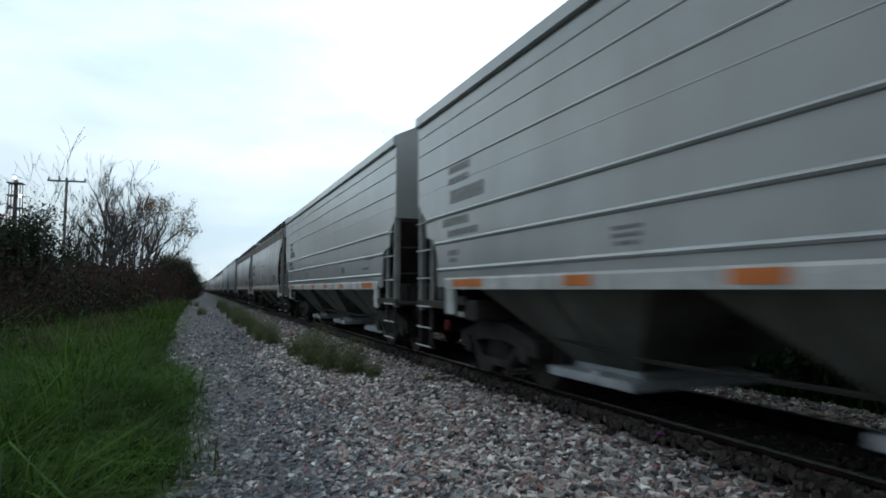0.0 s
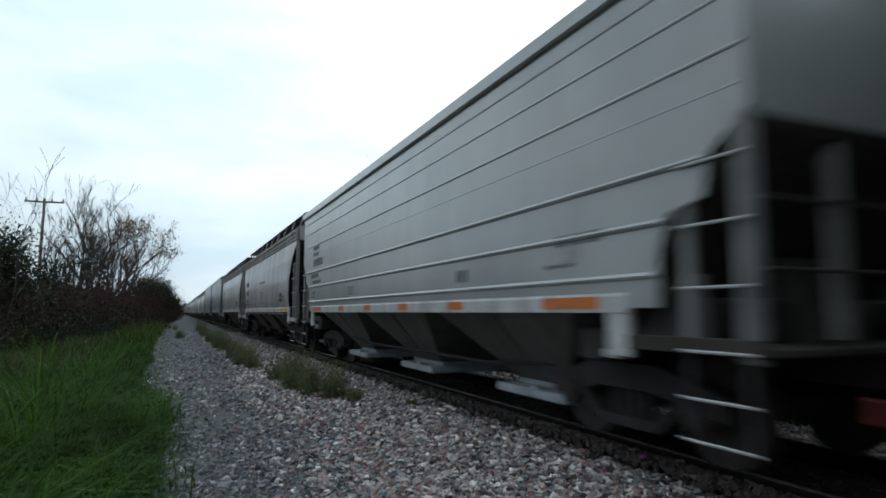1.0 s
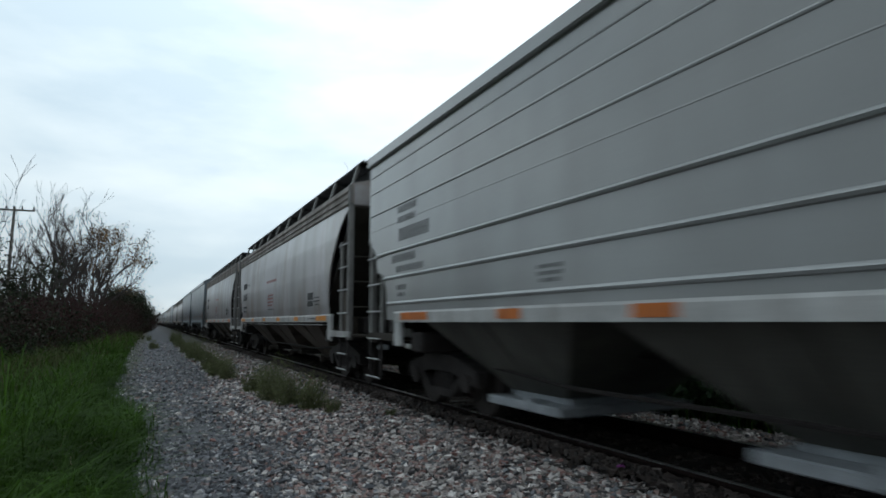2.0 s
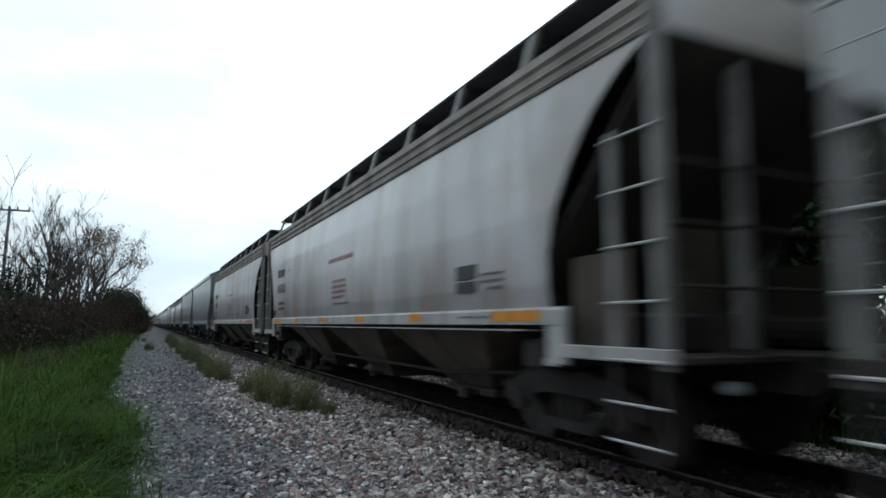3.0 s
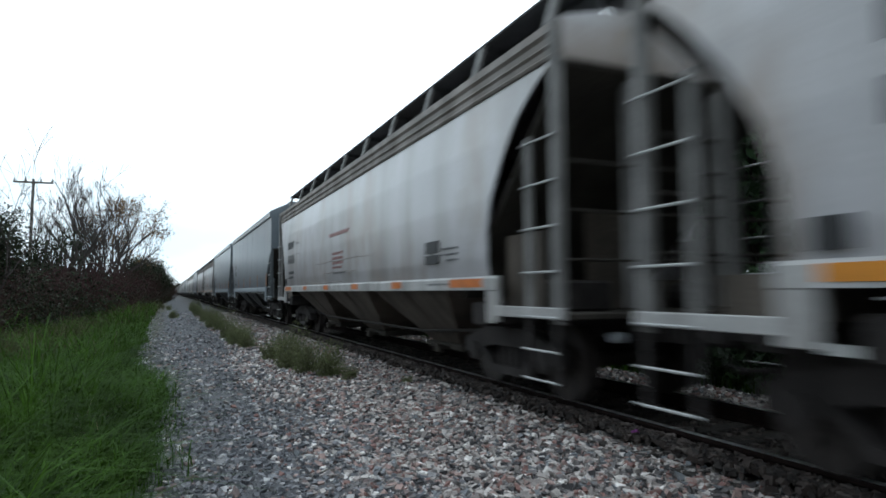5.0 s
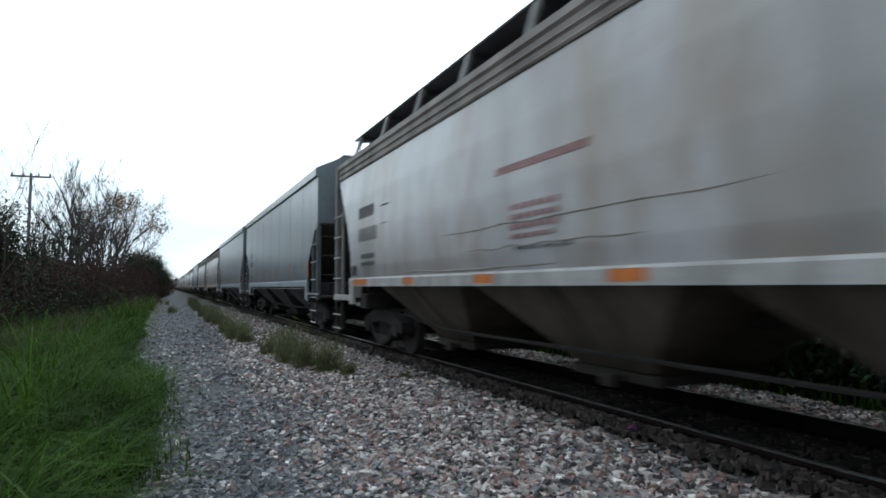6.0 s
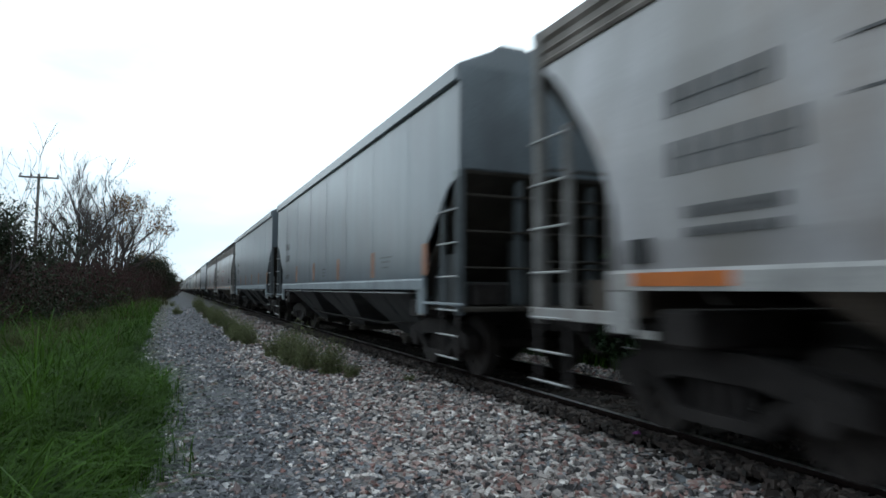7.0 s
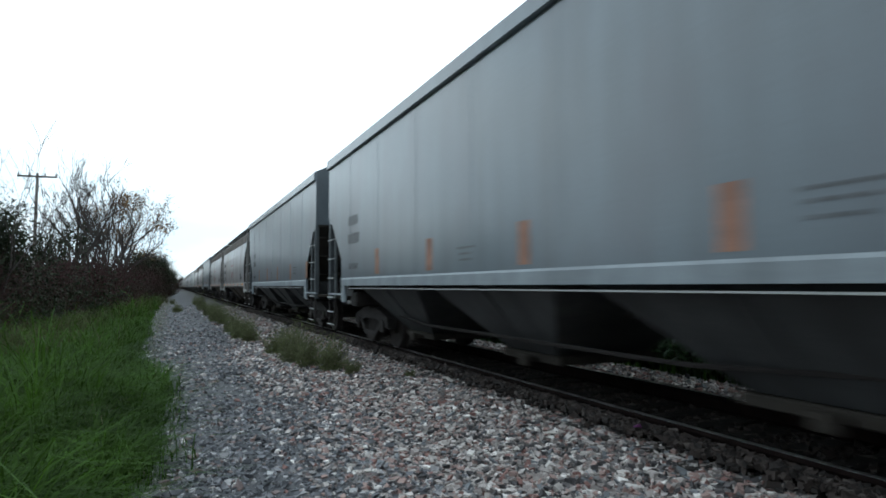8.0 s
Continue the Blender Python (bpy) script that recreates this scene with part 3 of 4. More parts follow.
        if kind != "ribbed" and k.get("flange", True):
            mesh_part("lower_flange", lambda b: b.box((side * 1.5 - 0.12, -h + 0.7, 1.235), (side * 1.5 + 0.12, h - 0.7, 1.25)), M_RUNG, sill, "bright lower flange")
            mesh_part("flange_web", lambda b: b.box((side * 1.42 - 0.02, -h + 0.7, 1.25), (side * 1.42 + 0.02, h - 0.7, 1.3)), M_IRON, sill)
        if k["tape"]:
            xa, xb = sorted((side * 1.613, side * 1.621))
            spots = [(-half + 1.66, -half + 2.6), (half - 2.6, half - 1.6)]
            n = 4
            for c in range(n):
                y = -half + 4.8 + c * (L - 9.6) / (n - 1)
                spots.append((y - 0.24, y + 0.24))
            for a, bb in spots:
                mesh_part("reflector", lambda b, a=a, bb=bb: b.box((xa, a, 1.335), (xb, bb, 1.445)), k["tape"], sill, "reflective tape strip")
        # corner plates hanging from the sill, end sills and ladders
        for end in (-1, 1):
            y0 = half - 1.28
            ya, yb = sorted((end * y0, end * (y0 - 0.28)))
            xa, xb = sorted((side * 1.545, side * 1.61))
            mesh_part("corner_plate", lambda b: b.box((xa, ya, 0.93), (xb, yb, 1.3), 0.01), k["sill"], car)
            ya, yb = sorted((end * (half - 1.3), end * (half + 0.02)))
            mesh_part("side_step_beam", lambda b: b.box((xa, ya, 1.08 if kind == "smooth" else 1.0), (xb, yb, 1.12), 0.008), M_DIRTSHADE if kind == "ribbed" else k["sill"], car)
            # corner post and ladder on the side
            post_top = k["top"] if kind == "rounded" else (2.72 if kind == "ribbed" else 2.95)
            y = end * (half - 0.09)
            lad = part("ladder", (lambda b: (b.box((min(side * 1.5, side * 1.6), y - 0.07, 0.95), (max(side * 1.5, side * 1.6), y + 0.07, post_top), 0.01), b)[1])(Build()), k["post"], car)
            y2 = end * (half - 0.62)
            mesh_part("stile", lambda b: b.box((min(side * 1.54, side * 1.59), y2 - 0.055, 1.0), (max(side * 1.54, side * 1.59), y2 + 0.055, min(2.95, post_top)), 0.006), k["post"], lad)
            zr = [0.38, 0.68, 1.02, 1.48, 1.94, 2.40] + ([2.86] if kind == "rounded" else [])
            for z in zr:
                mesh_part("rung", lambda b, z=z: b.tube([(side * 1.63, y - end * -0.06, z), (side * 1.63, y2 - end * 0.04, z)], [0.013, 0.013], 6), M_RUNG, lad)
            for ys in (y, y2):
                mesh_part("stirrup", lambda b: b.box((min(side * 1.56, side * 1.6), ys - 0.03, 0.35), (max(side * 1.56, side * 1.6), ys + 0.03, 1.0), 0.004), M_IRON, lad)

    # roof, hatches and running boards
    t = k["top"]
    xr = wide(k["eave"])
    rise = 0.16 if kind == "rounded" else 0.32
    mesh_part("roof", lambda b: b.extrude([(-xr, t - 0.01), (-xr, t + 0.015), (-0.95, t + rise), (0, t + rise + 0.05), (0.95, t + rise), (xr, t + 0.015), (xr, t - 0.01)], "y", -half, half), k["paint"], car)
    for c in range(4):
        y = -half + (c + 0.5) * L / 4
        mesh_part("hatch", lambda b: b.box((-0.3, y - L / 8 + 0.15, t + rise + 0.02), (0.3, y + L / 8 - 0.15, t + rise + 0.16), 0.03), k["paint"], car)
    if kind == "rounded":
        for side in (-1, 1):
            xa, xb = sorted((side * 1.36, side * 0.62))
            board = mesh_part("running_board", lambda b: b.box((xa, -half + 0.02, t + 0.45), (xb, half - 0.75, t + 0.49), 0.008), M_WALK, car, "dark steel grating walkway")
            n = 10
            for c in range(n):
                y = -half + 0.35 + c * (L - 1.6) / (n - 1)
                mesh_part("bracket", lambda b: b.extrude([(side * 1.50, t - 0.02), (side * 1.46, t - 0.02), (side * 1.3, t + 0.45), (side * 1.36, t + 0.45)], "y", y - 0.07, y + 0.07), k["post"], board, "painted bracket")
                mesh_part("hanger", lambda b: b.box((min(side * 0.9, side * 1.3), y - 0.05, t + 0.39), (max(side * 0.9, side * 1.3), y + 0.05, t + 0.45)), M_WALK, board)
            mesh_part("fascia_board", lambda b: b.box((side * 1.0 - 0.02, -half + 0.02, t + 0.1), (side * 1.0 + 0.02, half - 0.75, t + 0.45)), M_WALK, board)
        mesh_part("cross_walk", lambda b: b.box((-1.36, -half - 0.02, t + 0.45), (1.36, -half + 0.5, t + 0.5), 0.008), M_WALK, car)
    else:
        for side in (-1, 1):
            xa, xb = sorted((side * 0.9, side * 0.5))
            mesh_part("running_board", lambda b: b.box((xa, -half + 0.1, t + rise + 0.06), (xb, half - 0.5, t + rise + 0.09), 0.006), k["paint"], car)
        for end in ((-1, 1) if kind == "ribbed" else ()):
            y = end * (half - 0.5)
            mesh_part("end_walk", lambda b: b.extrude([(y - 0.45, t + rise), (y - 0.3, t + rise + 0.1), (y + 0.3, t + rise + 0.1), (y + 0.45, t + rise)], "x", -0.9, 0.9), k["paint"], car)

    # ends: upper wall, sloped floor sheets, posts and cross bars
    for end in (-1, 1):
        ya, yb = sorted((end * (half - 0.03), end * half))
        zlow = k["slope"] + 0.05
        mesh_part("end_wall", lambda b: b.extrude([(-xr + 0.03, zlow), (xr - 0.03, zlow), (xr - 0.03, t - 0.012), (0.95, t + rise - 0.012), (-0.95, t + rise - 0.012), (-xr + 0.03, t - 0.012)], "y", ya, yb), M_ENDB if kind == "smooth" else k["paint"], car)
        s0, z0 = half - 0.02, k["slope"]
        s1 = s0 - (z0 - 1.2) * 0.98
        b = Build()
        b.extrude([(end * s0, z0), (end * s0, z0 + 0.06), (end * (s1 - 0.06), 1.2), (end * s1, 1.2)], "x", -1.52, 1.52)
        # darkest paint, with the shade of the end recess in its colour
        part("slope_sheet", b, M_DIRTSHADE, car)
        # upright webs between the platform and the sloped sheet
        d = 1.2 if kind == "rounded" else 0.8
        zw = min(2.3, k["slope"] - d / 0.98 - 0.03) if end < 0 else 1.42
        for xa, xb, zt in ((-0.4, 0.4, zw), (-1.3, -0.4, 1.42), (0.4, 1.3, 1.42)):
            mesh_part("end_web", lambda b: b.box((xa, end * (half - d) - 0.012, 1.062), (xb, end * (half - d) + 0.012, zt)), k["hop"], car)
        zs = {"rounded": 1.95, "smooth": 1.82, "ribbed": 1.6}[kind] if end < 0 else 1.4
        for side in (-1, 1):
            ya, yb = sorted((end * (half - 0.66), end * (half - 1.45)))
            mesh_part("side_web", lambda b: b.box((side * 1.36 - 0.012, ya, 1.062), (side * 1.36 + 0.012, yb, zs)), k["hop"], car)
        for x in (-0.62, 0.62):
            mesh_part("end_post", lambda b: b.box((x - 0.06, end * (half - 0.12) - 0.05, 1.1), (x + 0.06, end * (half - 0.12) + 0.05, zlow + 0.1), 0.008), k["post"], car)
        for z in (1.6, 2.1, 2.6):
            mesh_part("cross_bar", lambda b: b.tube([(-1.5, end * (half - 0.05), z), (1.5, end * (half - 0.05), z)], [0.016, 0.016], 6), M_DIRTSHADE, car)
        ya, yb = sorted((end * (half - 1.2), end * (half + 0.02)))
        mesh_part("end_platform", lambda b: b.box((-1.54, ya, 1.0), (1.54, yb, 1.06), 0.01), M_DIRTSHADE, car)
        # bolster, draft sill and coupler
        yb0 = half - 1.95
        mesh_part("bolster", lambda b: b.box((-1.5, end * yb0 - 0.2, 0.85), (1.5, end * yb0 + 0.2, 1.15), 0.03), M_IRON, car)
        ya, yb = sorted((end * (half - 3.6), end * (half + 0.1)))
        mesh_part("draft_sill", lambda b: b.box((-0.18, ya, 0.72), (0.18, yb, 1.05), 0.01), M_IRON, car)
        def coupler(b, end=end):
            ya, yb = sorted((end * (half + 0.1), end * (half + 0.55)))
            b.box((-0.07, ya, 0.78), (0.07, yb, 0.94), 0.02)
            b.box((-0.16, end * (half + 0.58) - 0.12, 0.72), (0.14, end * (half + 0.58) + 0.1, 1.0), 0.04)
            b.tube([(0.25, end * (half + 0.05), 0.8), (0.3, end * (half + 0.3), 0.5), (0.2, end * (half + 0.62), 0.45)], [0.03, 0.03, 0.03], 6)
        mesh_part("coupler", coupler, M_IRON, car)
        if kind == "rounded" and end < 0:
            # small pale fitting whose colour stands for an oval highlight
            mesh_part("brake_cylinder", lambda b: b.tube([(-0.95, -half + 0.06, 0.8), (-0.92, -half + 0.09, 0.8), (-0.75, -half + 0.1, 0.8)], [0.035, 0.055, 0.055], 12), M_GATE, car, "small pale fitting added for a bright highlight under the platform")
        if kind == "ribbed" and end < 0:
            mesh_part("hose_valve", lambda b: b.box((-0.6, -half - 0.1, 0.5), (-0.5, -half, 0.7), 0.02), M_VALVE, car, "red angle-cock valve")
        # pale plate added to stand for a bright spot beside the bolster
        mesh_part("bearing_plate", lambda b: b.box((-1.515, end * (half - 1.62) - 0.11, 0.9), (-1.5, end * (half - 1.62) + 0.11, 0.97)), M_GREYLT, car, "pale plate added for a bright spot by the bolster")
        mesh_part("brake_box", lambda b: b.box((-1.1, end * (half - 0.75) - 0.25, 1.06), (-0.55, end * (half - 0.75) + 0.25, 1.4), 0.03), M_IRON, car)
        mesh_part("air_tank", lambda b: b.tube([(0.9, end * (half - 0.7) - 0.4, 1.22), (0.9, end * (half - 0.7) + 0.35, 1.22)], [0.17, 0.17], 12), M_IRON, car)
        # truck
        truck = part("truck", (lambda b: (b.box((-1.0, -0.2, 0.4), (1.0, 0.2, 0.72), 0.05), b)[1])(Build()), M_IRON, car, "grimy cast steel truck", at=pose(0, end * yb0, 0))
        for side in (-1, 1):
            def frame_shape(b, side=side):
                x0, x1 = sorted((side * 0.92, side * 1.12))
                top = [(-1.2, 0.42), (-1.2, 0.62), (-0.95, 0.70), (-0.4, 0.82), (0.4, 0.82), (0.95, 0.70), (1.2, 0.62), (1.2, 0.42)]
                low = [(0.72, 0.5), (0.42, 0.24), (-0.42, 0.24), (-0.72, 0.5)]
                b.extrude(top[:] + [(0.72, 0.5), (0.38, 0.58), (-0.38, 0.58), (-0.72, 0.5)], "x", x0, x1)
                b.extrude([(0.8, 0.55), (0.42, 0.22), (-0.42, 0.22), (-0.8, 0.55), (-0.66, 0.55), (-0.36, 0.32), (0.36, 0.32), (0.66, 0.55)], "x", x0, x1)
                for y in (-0.24, -0.08, 0.08, 0.24):
                    b.tube([((x0 + x1) / 2, y, 0.3), ((x0 + x1) / 2, y, 0.6)], [0.06, 0.06], 8)
                for y in (-0.89, 0.89):
                    b.disc((0, y, 0.46), "x", 0, 0.13, x0 - 0.03 if side < 0 else x1 - 0.05, x0 + 0.05 if side < 0 else x1 + 0.03, 12)
            mesh_part("side_frame", frame_shape, M_IRON, truck)
        for y in (-0.89, 0.89):
            def axle(b):
                b.tube([(-1.0, 0, 0), (1.0, 0, 0)], [0.08, 0.08], 10)
                for side in (-1, 1):
                    a, c = sorted((side * 0.70, side * 0.83))
                    b.disc((0, 0, 0), "x", 0, 0.457, a, c, 28)
                    a, c = sorted((side * 0.68, side * 0.705))
                    b.disc((0, 0, 0), "x", 0, 0.485, a, c, 28)
                    b.disc((0, 0, 0), "x", 0, 0.16, min(side * 0.82, side * 0.88), max(side * 0.82, side * 0.88), 14)
                    for q in range(6):
                        an = q * math.pi / 3
                        b.box((side * 0.835 - 0.008, 0.27 * math.cos(an) - 0.03, 0.27 * math.sin(an) - 0.03), (side * 0.835 + 0.008, 0.27 * math.cos(an) + 0.03, 0.27 * math.sin(an) + 0.03))
            b = Build()
            axle(b)
            part("wheelset", b, M_WHEEL, truck, "steel wheelset", at=pose(0, y, 0.457))

    # three discharge hoppers with their gates
    mesh_part("centre_sill", lambda b: b.box((-0.18, -half + 3.5, 0.9), (0.18, half - 3.5, 1.3), 0.01), M_IRON, car)
    for c in (-1, 0, 1):
        y = c * (half - (4.0 if kind != "rounded" else 4.75))
        def bay(b):
            v = [(-1.5, y - 1.75, 1.32), (1.5, y - 1.75, 1.32), (1.5, y + 1.75, 1.32), (-1.5, y + 1.75, 1.32), (-0.72, y - 0.6, 0.42), (0.72, y - 0.6, 0.42), (0.72, y + 0.6, 0.42), (-0.72, y + 0.6, 0.42)]
            b.add(v, [(0, 1, 2, 3), (7, 6, 5, 4), (0, 4, 5, 1), (1, 5, 6, 2), (2, 6, 7, 3), (3, 7, 4, 0)])
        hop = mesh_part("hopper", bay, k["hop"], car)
        def gate(b):
            g, gy, gz = (0.98, 0.8, 0.24) if kind == "ribbed" else (0.76, 0.72, 0.3)
            b.box((-g, y - gy, gz), (g, y + gy, gz + 0.11), 0.015)
            b.box((-0.7, y - 0.62, gz + 0.11), (0.7, y + 0.62, 0.42))
            b.tube([(-0.95, y - 0.2, 0.34), (0.95, y - 0.2, 0.34)], [0.035, 0.035], 8)
            b.box((-1.0, y - 0.28, 0.27), (-0.9, y - 0.12, 0.41), 0.01)
        mesh_part("outlet_gate", gate, k["gate"], hop)
        mesh_part("stiffener", lambda b: b.extrude([(-1.52, 1.3), (-1.46, 1.3), (-0.7, 0.44), (-0.74, 0.44)], "y", y - 0.03, y + 0.03), k["hop"], hop)
    mesh_part("brake_pipe", lambda b: b.tube([(-0.9, -half + 2.5, 0.75), (-1.0, -half + 5, 0.6), (-1.0, half - 5, 0.6), (-0.9, half - 2.5, 0.75)], [0.025] * 4, 6), M_IRON, car)

    # markings on the near side
    X = -1.602 if kind == "ribbed" else -1.6
    def mark(material, rows, label, x=X):
        for s0, s1, z0, z1, n in rows:
            b = Build()
            letters(b, s0, s1, z0, z1, half, n, x)
            part("marking", b, material, car, label)
    if kind == "ribbed":
        mark(M_INK, [(2.15, 1.35, 3.02, 3.13, 4), (2.1, 1.35, 2.86, 2.96, 4), (2.6, 1.4, 2.57, 2.77, 6), (2.1, 1.1, 2.24, 2.36, 5), (2.4, 1.3, 2.08, 2.18, 6), (1.75, 1.35, 1.8, 1.88, 3), (1.7, 1.4, 1.7, 1.76, 2)], "faded dark stencilled lettering")
        mark(M_INK, [(5.75, 5.3, 1.83, 1.87, 2), (5.75, 5.3, 1.76, 1.8, 2), (5.7, 5.35, 1.69, 1.73, 2)], "small stencilled lines")
        mark(M_INK, [(11.6, 11.2, 1.7, 1.86, 3), (14.4, 13.6, 2.02, 2.06, 3), (14.4, 13.6, 1.95, 1.99, 3), (14.0, 13.4, 1.74, 1.78, 3)], "small stencilled lines")
        mark(M_WHITELT, [(14.1, 13.75, 1.8, 1.93, 1)], "white data panel")
    if kind == "rounded":
        xc = -wide(2.5) - 0.002
        mark(M_INK, [(2.95, 1.95, 2.64, 2.86, 5), (3.15, 1.95, 2.18, 2.44, 6), (3.0, 2.15, 1.84, 1.93, 8), (3.0, 2.15, 1.7, 1.77, 7), (3.8, 3.45, 2.75, 2.77, 1), (3.8, 3.45, 2.42, 2.44, 1)], "faded dark stencilled lettering", xc)
        mark(M_RED, [(9.5, 7.75, 2.58, 2.66, 1), (9.0, 8.0, 2.14, 2.2, 6), (9.0, 8.0, 2.03, 2.09, 7), (9.0, 8.0, 1.92, 1.98, 6), (8.9, 8.0, 1.82, 1.87, 5)], "faded red stripe and lettering", xc)
        mark(M_INK, [(9.2, 8.05, 1.7, 1.73, 4), (15.0, 14.45, 1.86, 1.89, 3), (15.0, 14.45, 1.78, 1.81, 3), (15.0, 14.6, 1.7, 1.73, 2)], "small stencilled lines", xc + 0.003)
        mark(M_BLACK, [(14.4, 13.9, 1.84, 2.01, 1), (14.4, 13.9, 1.68, 1.81, 1), (1.8, 1.55, 1.52, 1.72, 1)], "black placard boards", xc)
        mark(M_INK, [(10.2, 9.7, 1.37, 1.41, 3), (14.9, 13.9, 1.37, 1.4, 6)], "small sill stencils", -1.616)
    if creased:
        rnd = random.Random(77)
        for za, sa, sb in ((2.0, 6.1, 11.4), (1.74, 6.9, 10.2), (1.52, 4.4, 9.0)):
            pts = [(-wide(za) + 0.002, half - sa - (sb - sa) * q / 9, za + rnd.uniform(-0.02, 0.02)) for q in range(10)]
            # darker paint on the ridge carries the shading of the dent
            mesh_part("crease", lambda b: b.tube(pts, [0.004] + [0.011] * 8 + [0.004], 6), M_PLATE, car, "dented crease in the side")
    if kind == "smooth":
        for s in (14.9, 12.2, 9.45, 6.7, 4.1):
            mark(M_RUST, [(s, s - 0.22, 1.52, 2.0, 1)], "rust-coloured reflective patch")
        mark(M_INK, [(13.2, 12.55, 1.86, 1.89, 3), (13.1, 12.6, 1.78, 1.81, 3), (13.0, 12.6, 1.68, 1.71, 2), (8.1, 7.55, 1.78, 1.81, 3), (8.0, 7.6, 1.7, 1.73, 2), (8.0, 7.6, 1.62, 1.65, 2)], "small stencilled lines")
        mark(M_INK, [(2.6, 1.8, 2.6, 2.8, 4), (2.7, 1.8, 2.2, 2.42, 6), (2.6, 1.9, 1.65, 1.78, 5)], "faded dark stencilled lettering")
    return car


LABELS = {"ribbed": "grey ribbed covered hopper car with orange reflective tape", "rounded": "weathered white round-sided covered hopper car with dark roof walks",
          "rounded_plain": "weathered white round-sided covered hopper car with creased sides and orange tape",
          "smooth": "blue-grey smooth-sided covered hopper car with rust-coloured patches"}
SPEED = 8.4
#        kind and rear end (metres along the track at the start)
ORDER = [("ribbed", 10.05), ("ribbed", 27.4), ("rounded", 46.05), ("rounded_plain", 64.5), ("smooth", 82.4), ("smooth", 100.0), ("rounded", 118.7), ("rounded_plain", 137.3)]
for follow in ("smooth", "rounded", "rounded", "ribbed", "smooth", "rounded", "smooth", "rounded", "rounded", "ribbed", "rounded", "smooth",
               "rounded", "smooth", "rounded", "ribbed", "ribbed", "rounded", "smooth", "rounded", "rounded", "smooth", "ribbed", "rounded", "smooth", "rounded"):
    ORDER.append((follow, ORDER[-1][1] + KINDS[follow]["L"] + 1.4))
TRAIN = []
masters = {}
for kind, rear in ORDER:
    y = rear - KINDS[kind]["L"] / 2
    if kind not in masters:
        car = masters[kind] = hopper_car(kind, LABELS[kind])
    else:
        car = copy_thing(masters[kind], Matrix.Identity(4))
    car.matrix_basis = pose(TRACK_X, y, RAIL_Z)
    TRAIN.append((car, y))


# ---- plants ----
def blades(n, x, y, height, width, lean=0.5, droop=False):
    """Curved tapering grass blades, as triangles."""
    a = rng.uniform(0, 6.283, n)
    d = np.stack([np.cos(a), np.sin(a)], -1)
    side = np.stack([-np.sin(a), np.cos(a)], -1)
    bend = height * rng.uniform(0.1, lean, n)
    base = np.stack([x, y, ground_z(x) - 0.01], -1)
    rows = ((0, 1.0), (0.4, 0.9), (0.75, 0.6)) if droop else ((0, 1.0), (0.55, 0.8))
    k = 2 * len(rows) + 1
    V = np.zeros((n, k, 3))
    for c, (t, w) in enumerate([(t, w * e) for t, w in rows for e in (1, -1)] + [(1.0, 0.0)]):
        V[:, c] = base
        V[:, c, :2] += d * (bend * t ** 2.2)[:, None] + side * (width * w * 0.5)[:, None]
        V[:, c, 2] += height * (t - (0.45 if droop else 0.25) * t ** 3)
    tri = []
    for r in range(len(rows) - 1):
        o = 2 * r
        tri += [(o, o + 1, o + 3), (o, o + 3, o + 2)]
    tri.append((k - 3, k - 2, k - 1))
    F = np.array(tri)[None] + k * np.arange(n)[:, None, None]
    return V.reshape(-1, 3), F.reshape(-1, 3)


def edge(y):
    """Where the grass ends beside the lane."""
    return np.interp(y, [-4, 6, 9, 11, 13, 15, 18, 24, 32, 45, 75], [-0.4, -0.3, -0.14, -0.16, -0.32, -0.6, -0.9, -1.0, -1.1, -1.25, -1.35]) + 0.1 * np.sin(y * 1.9)


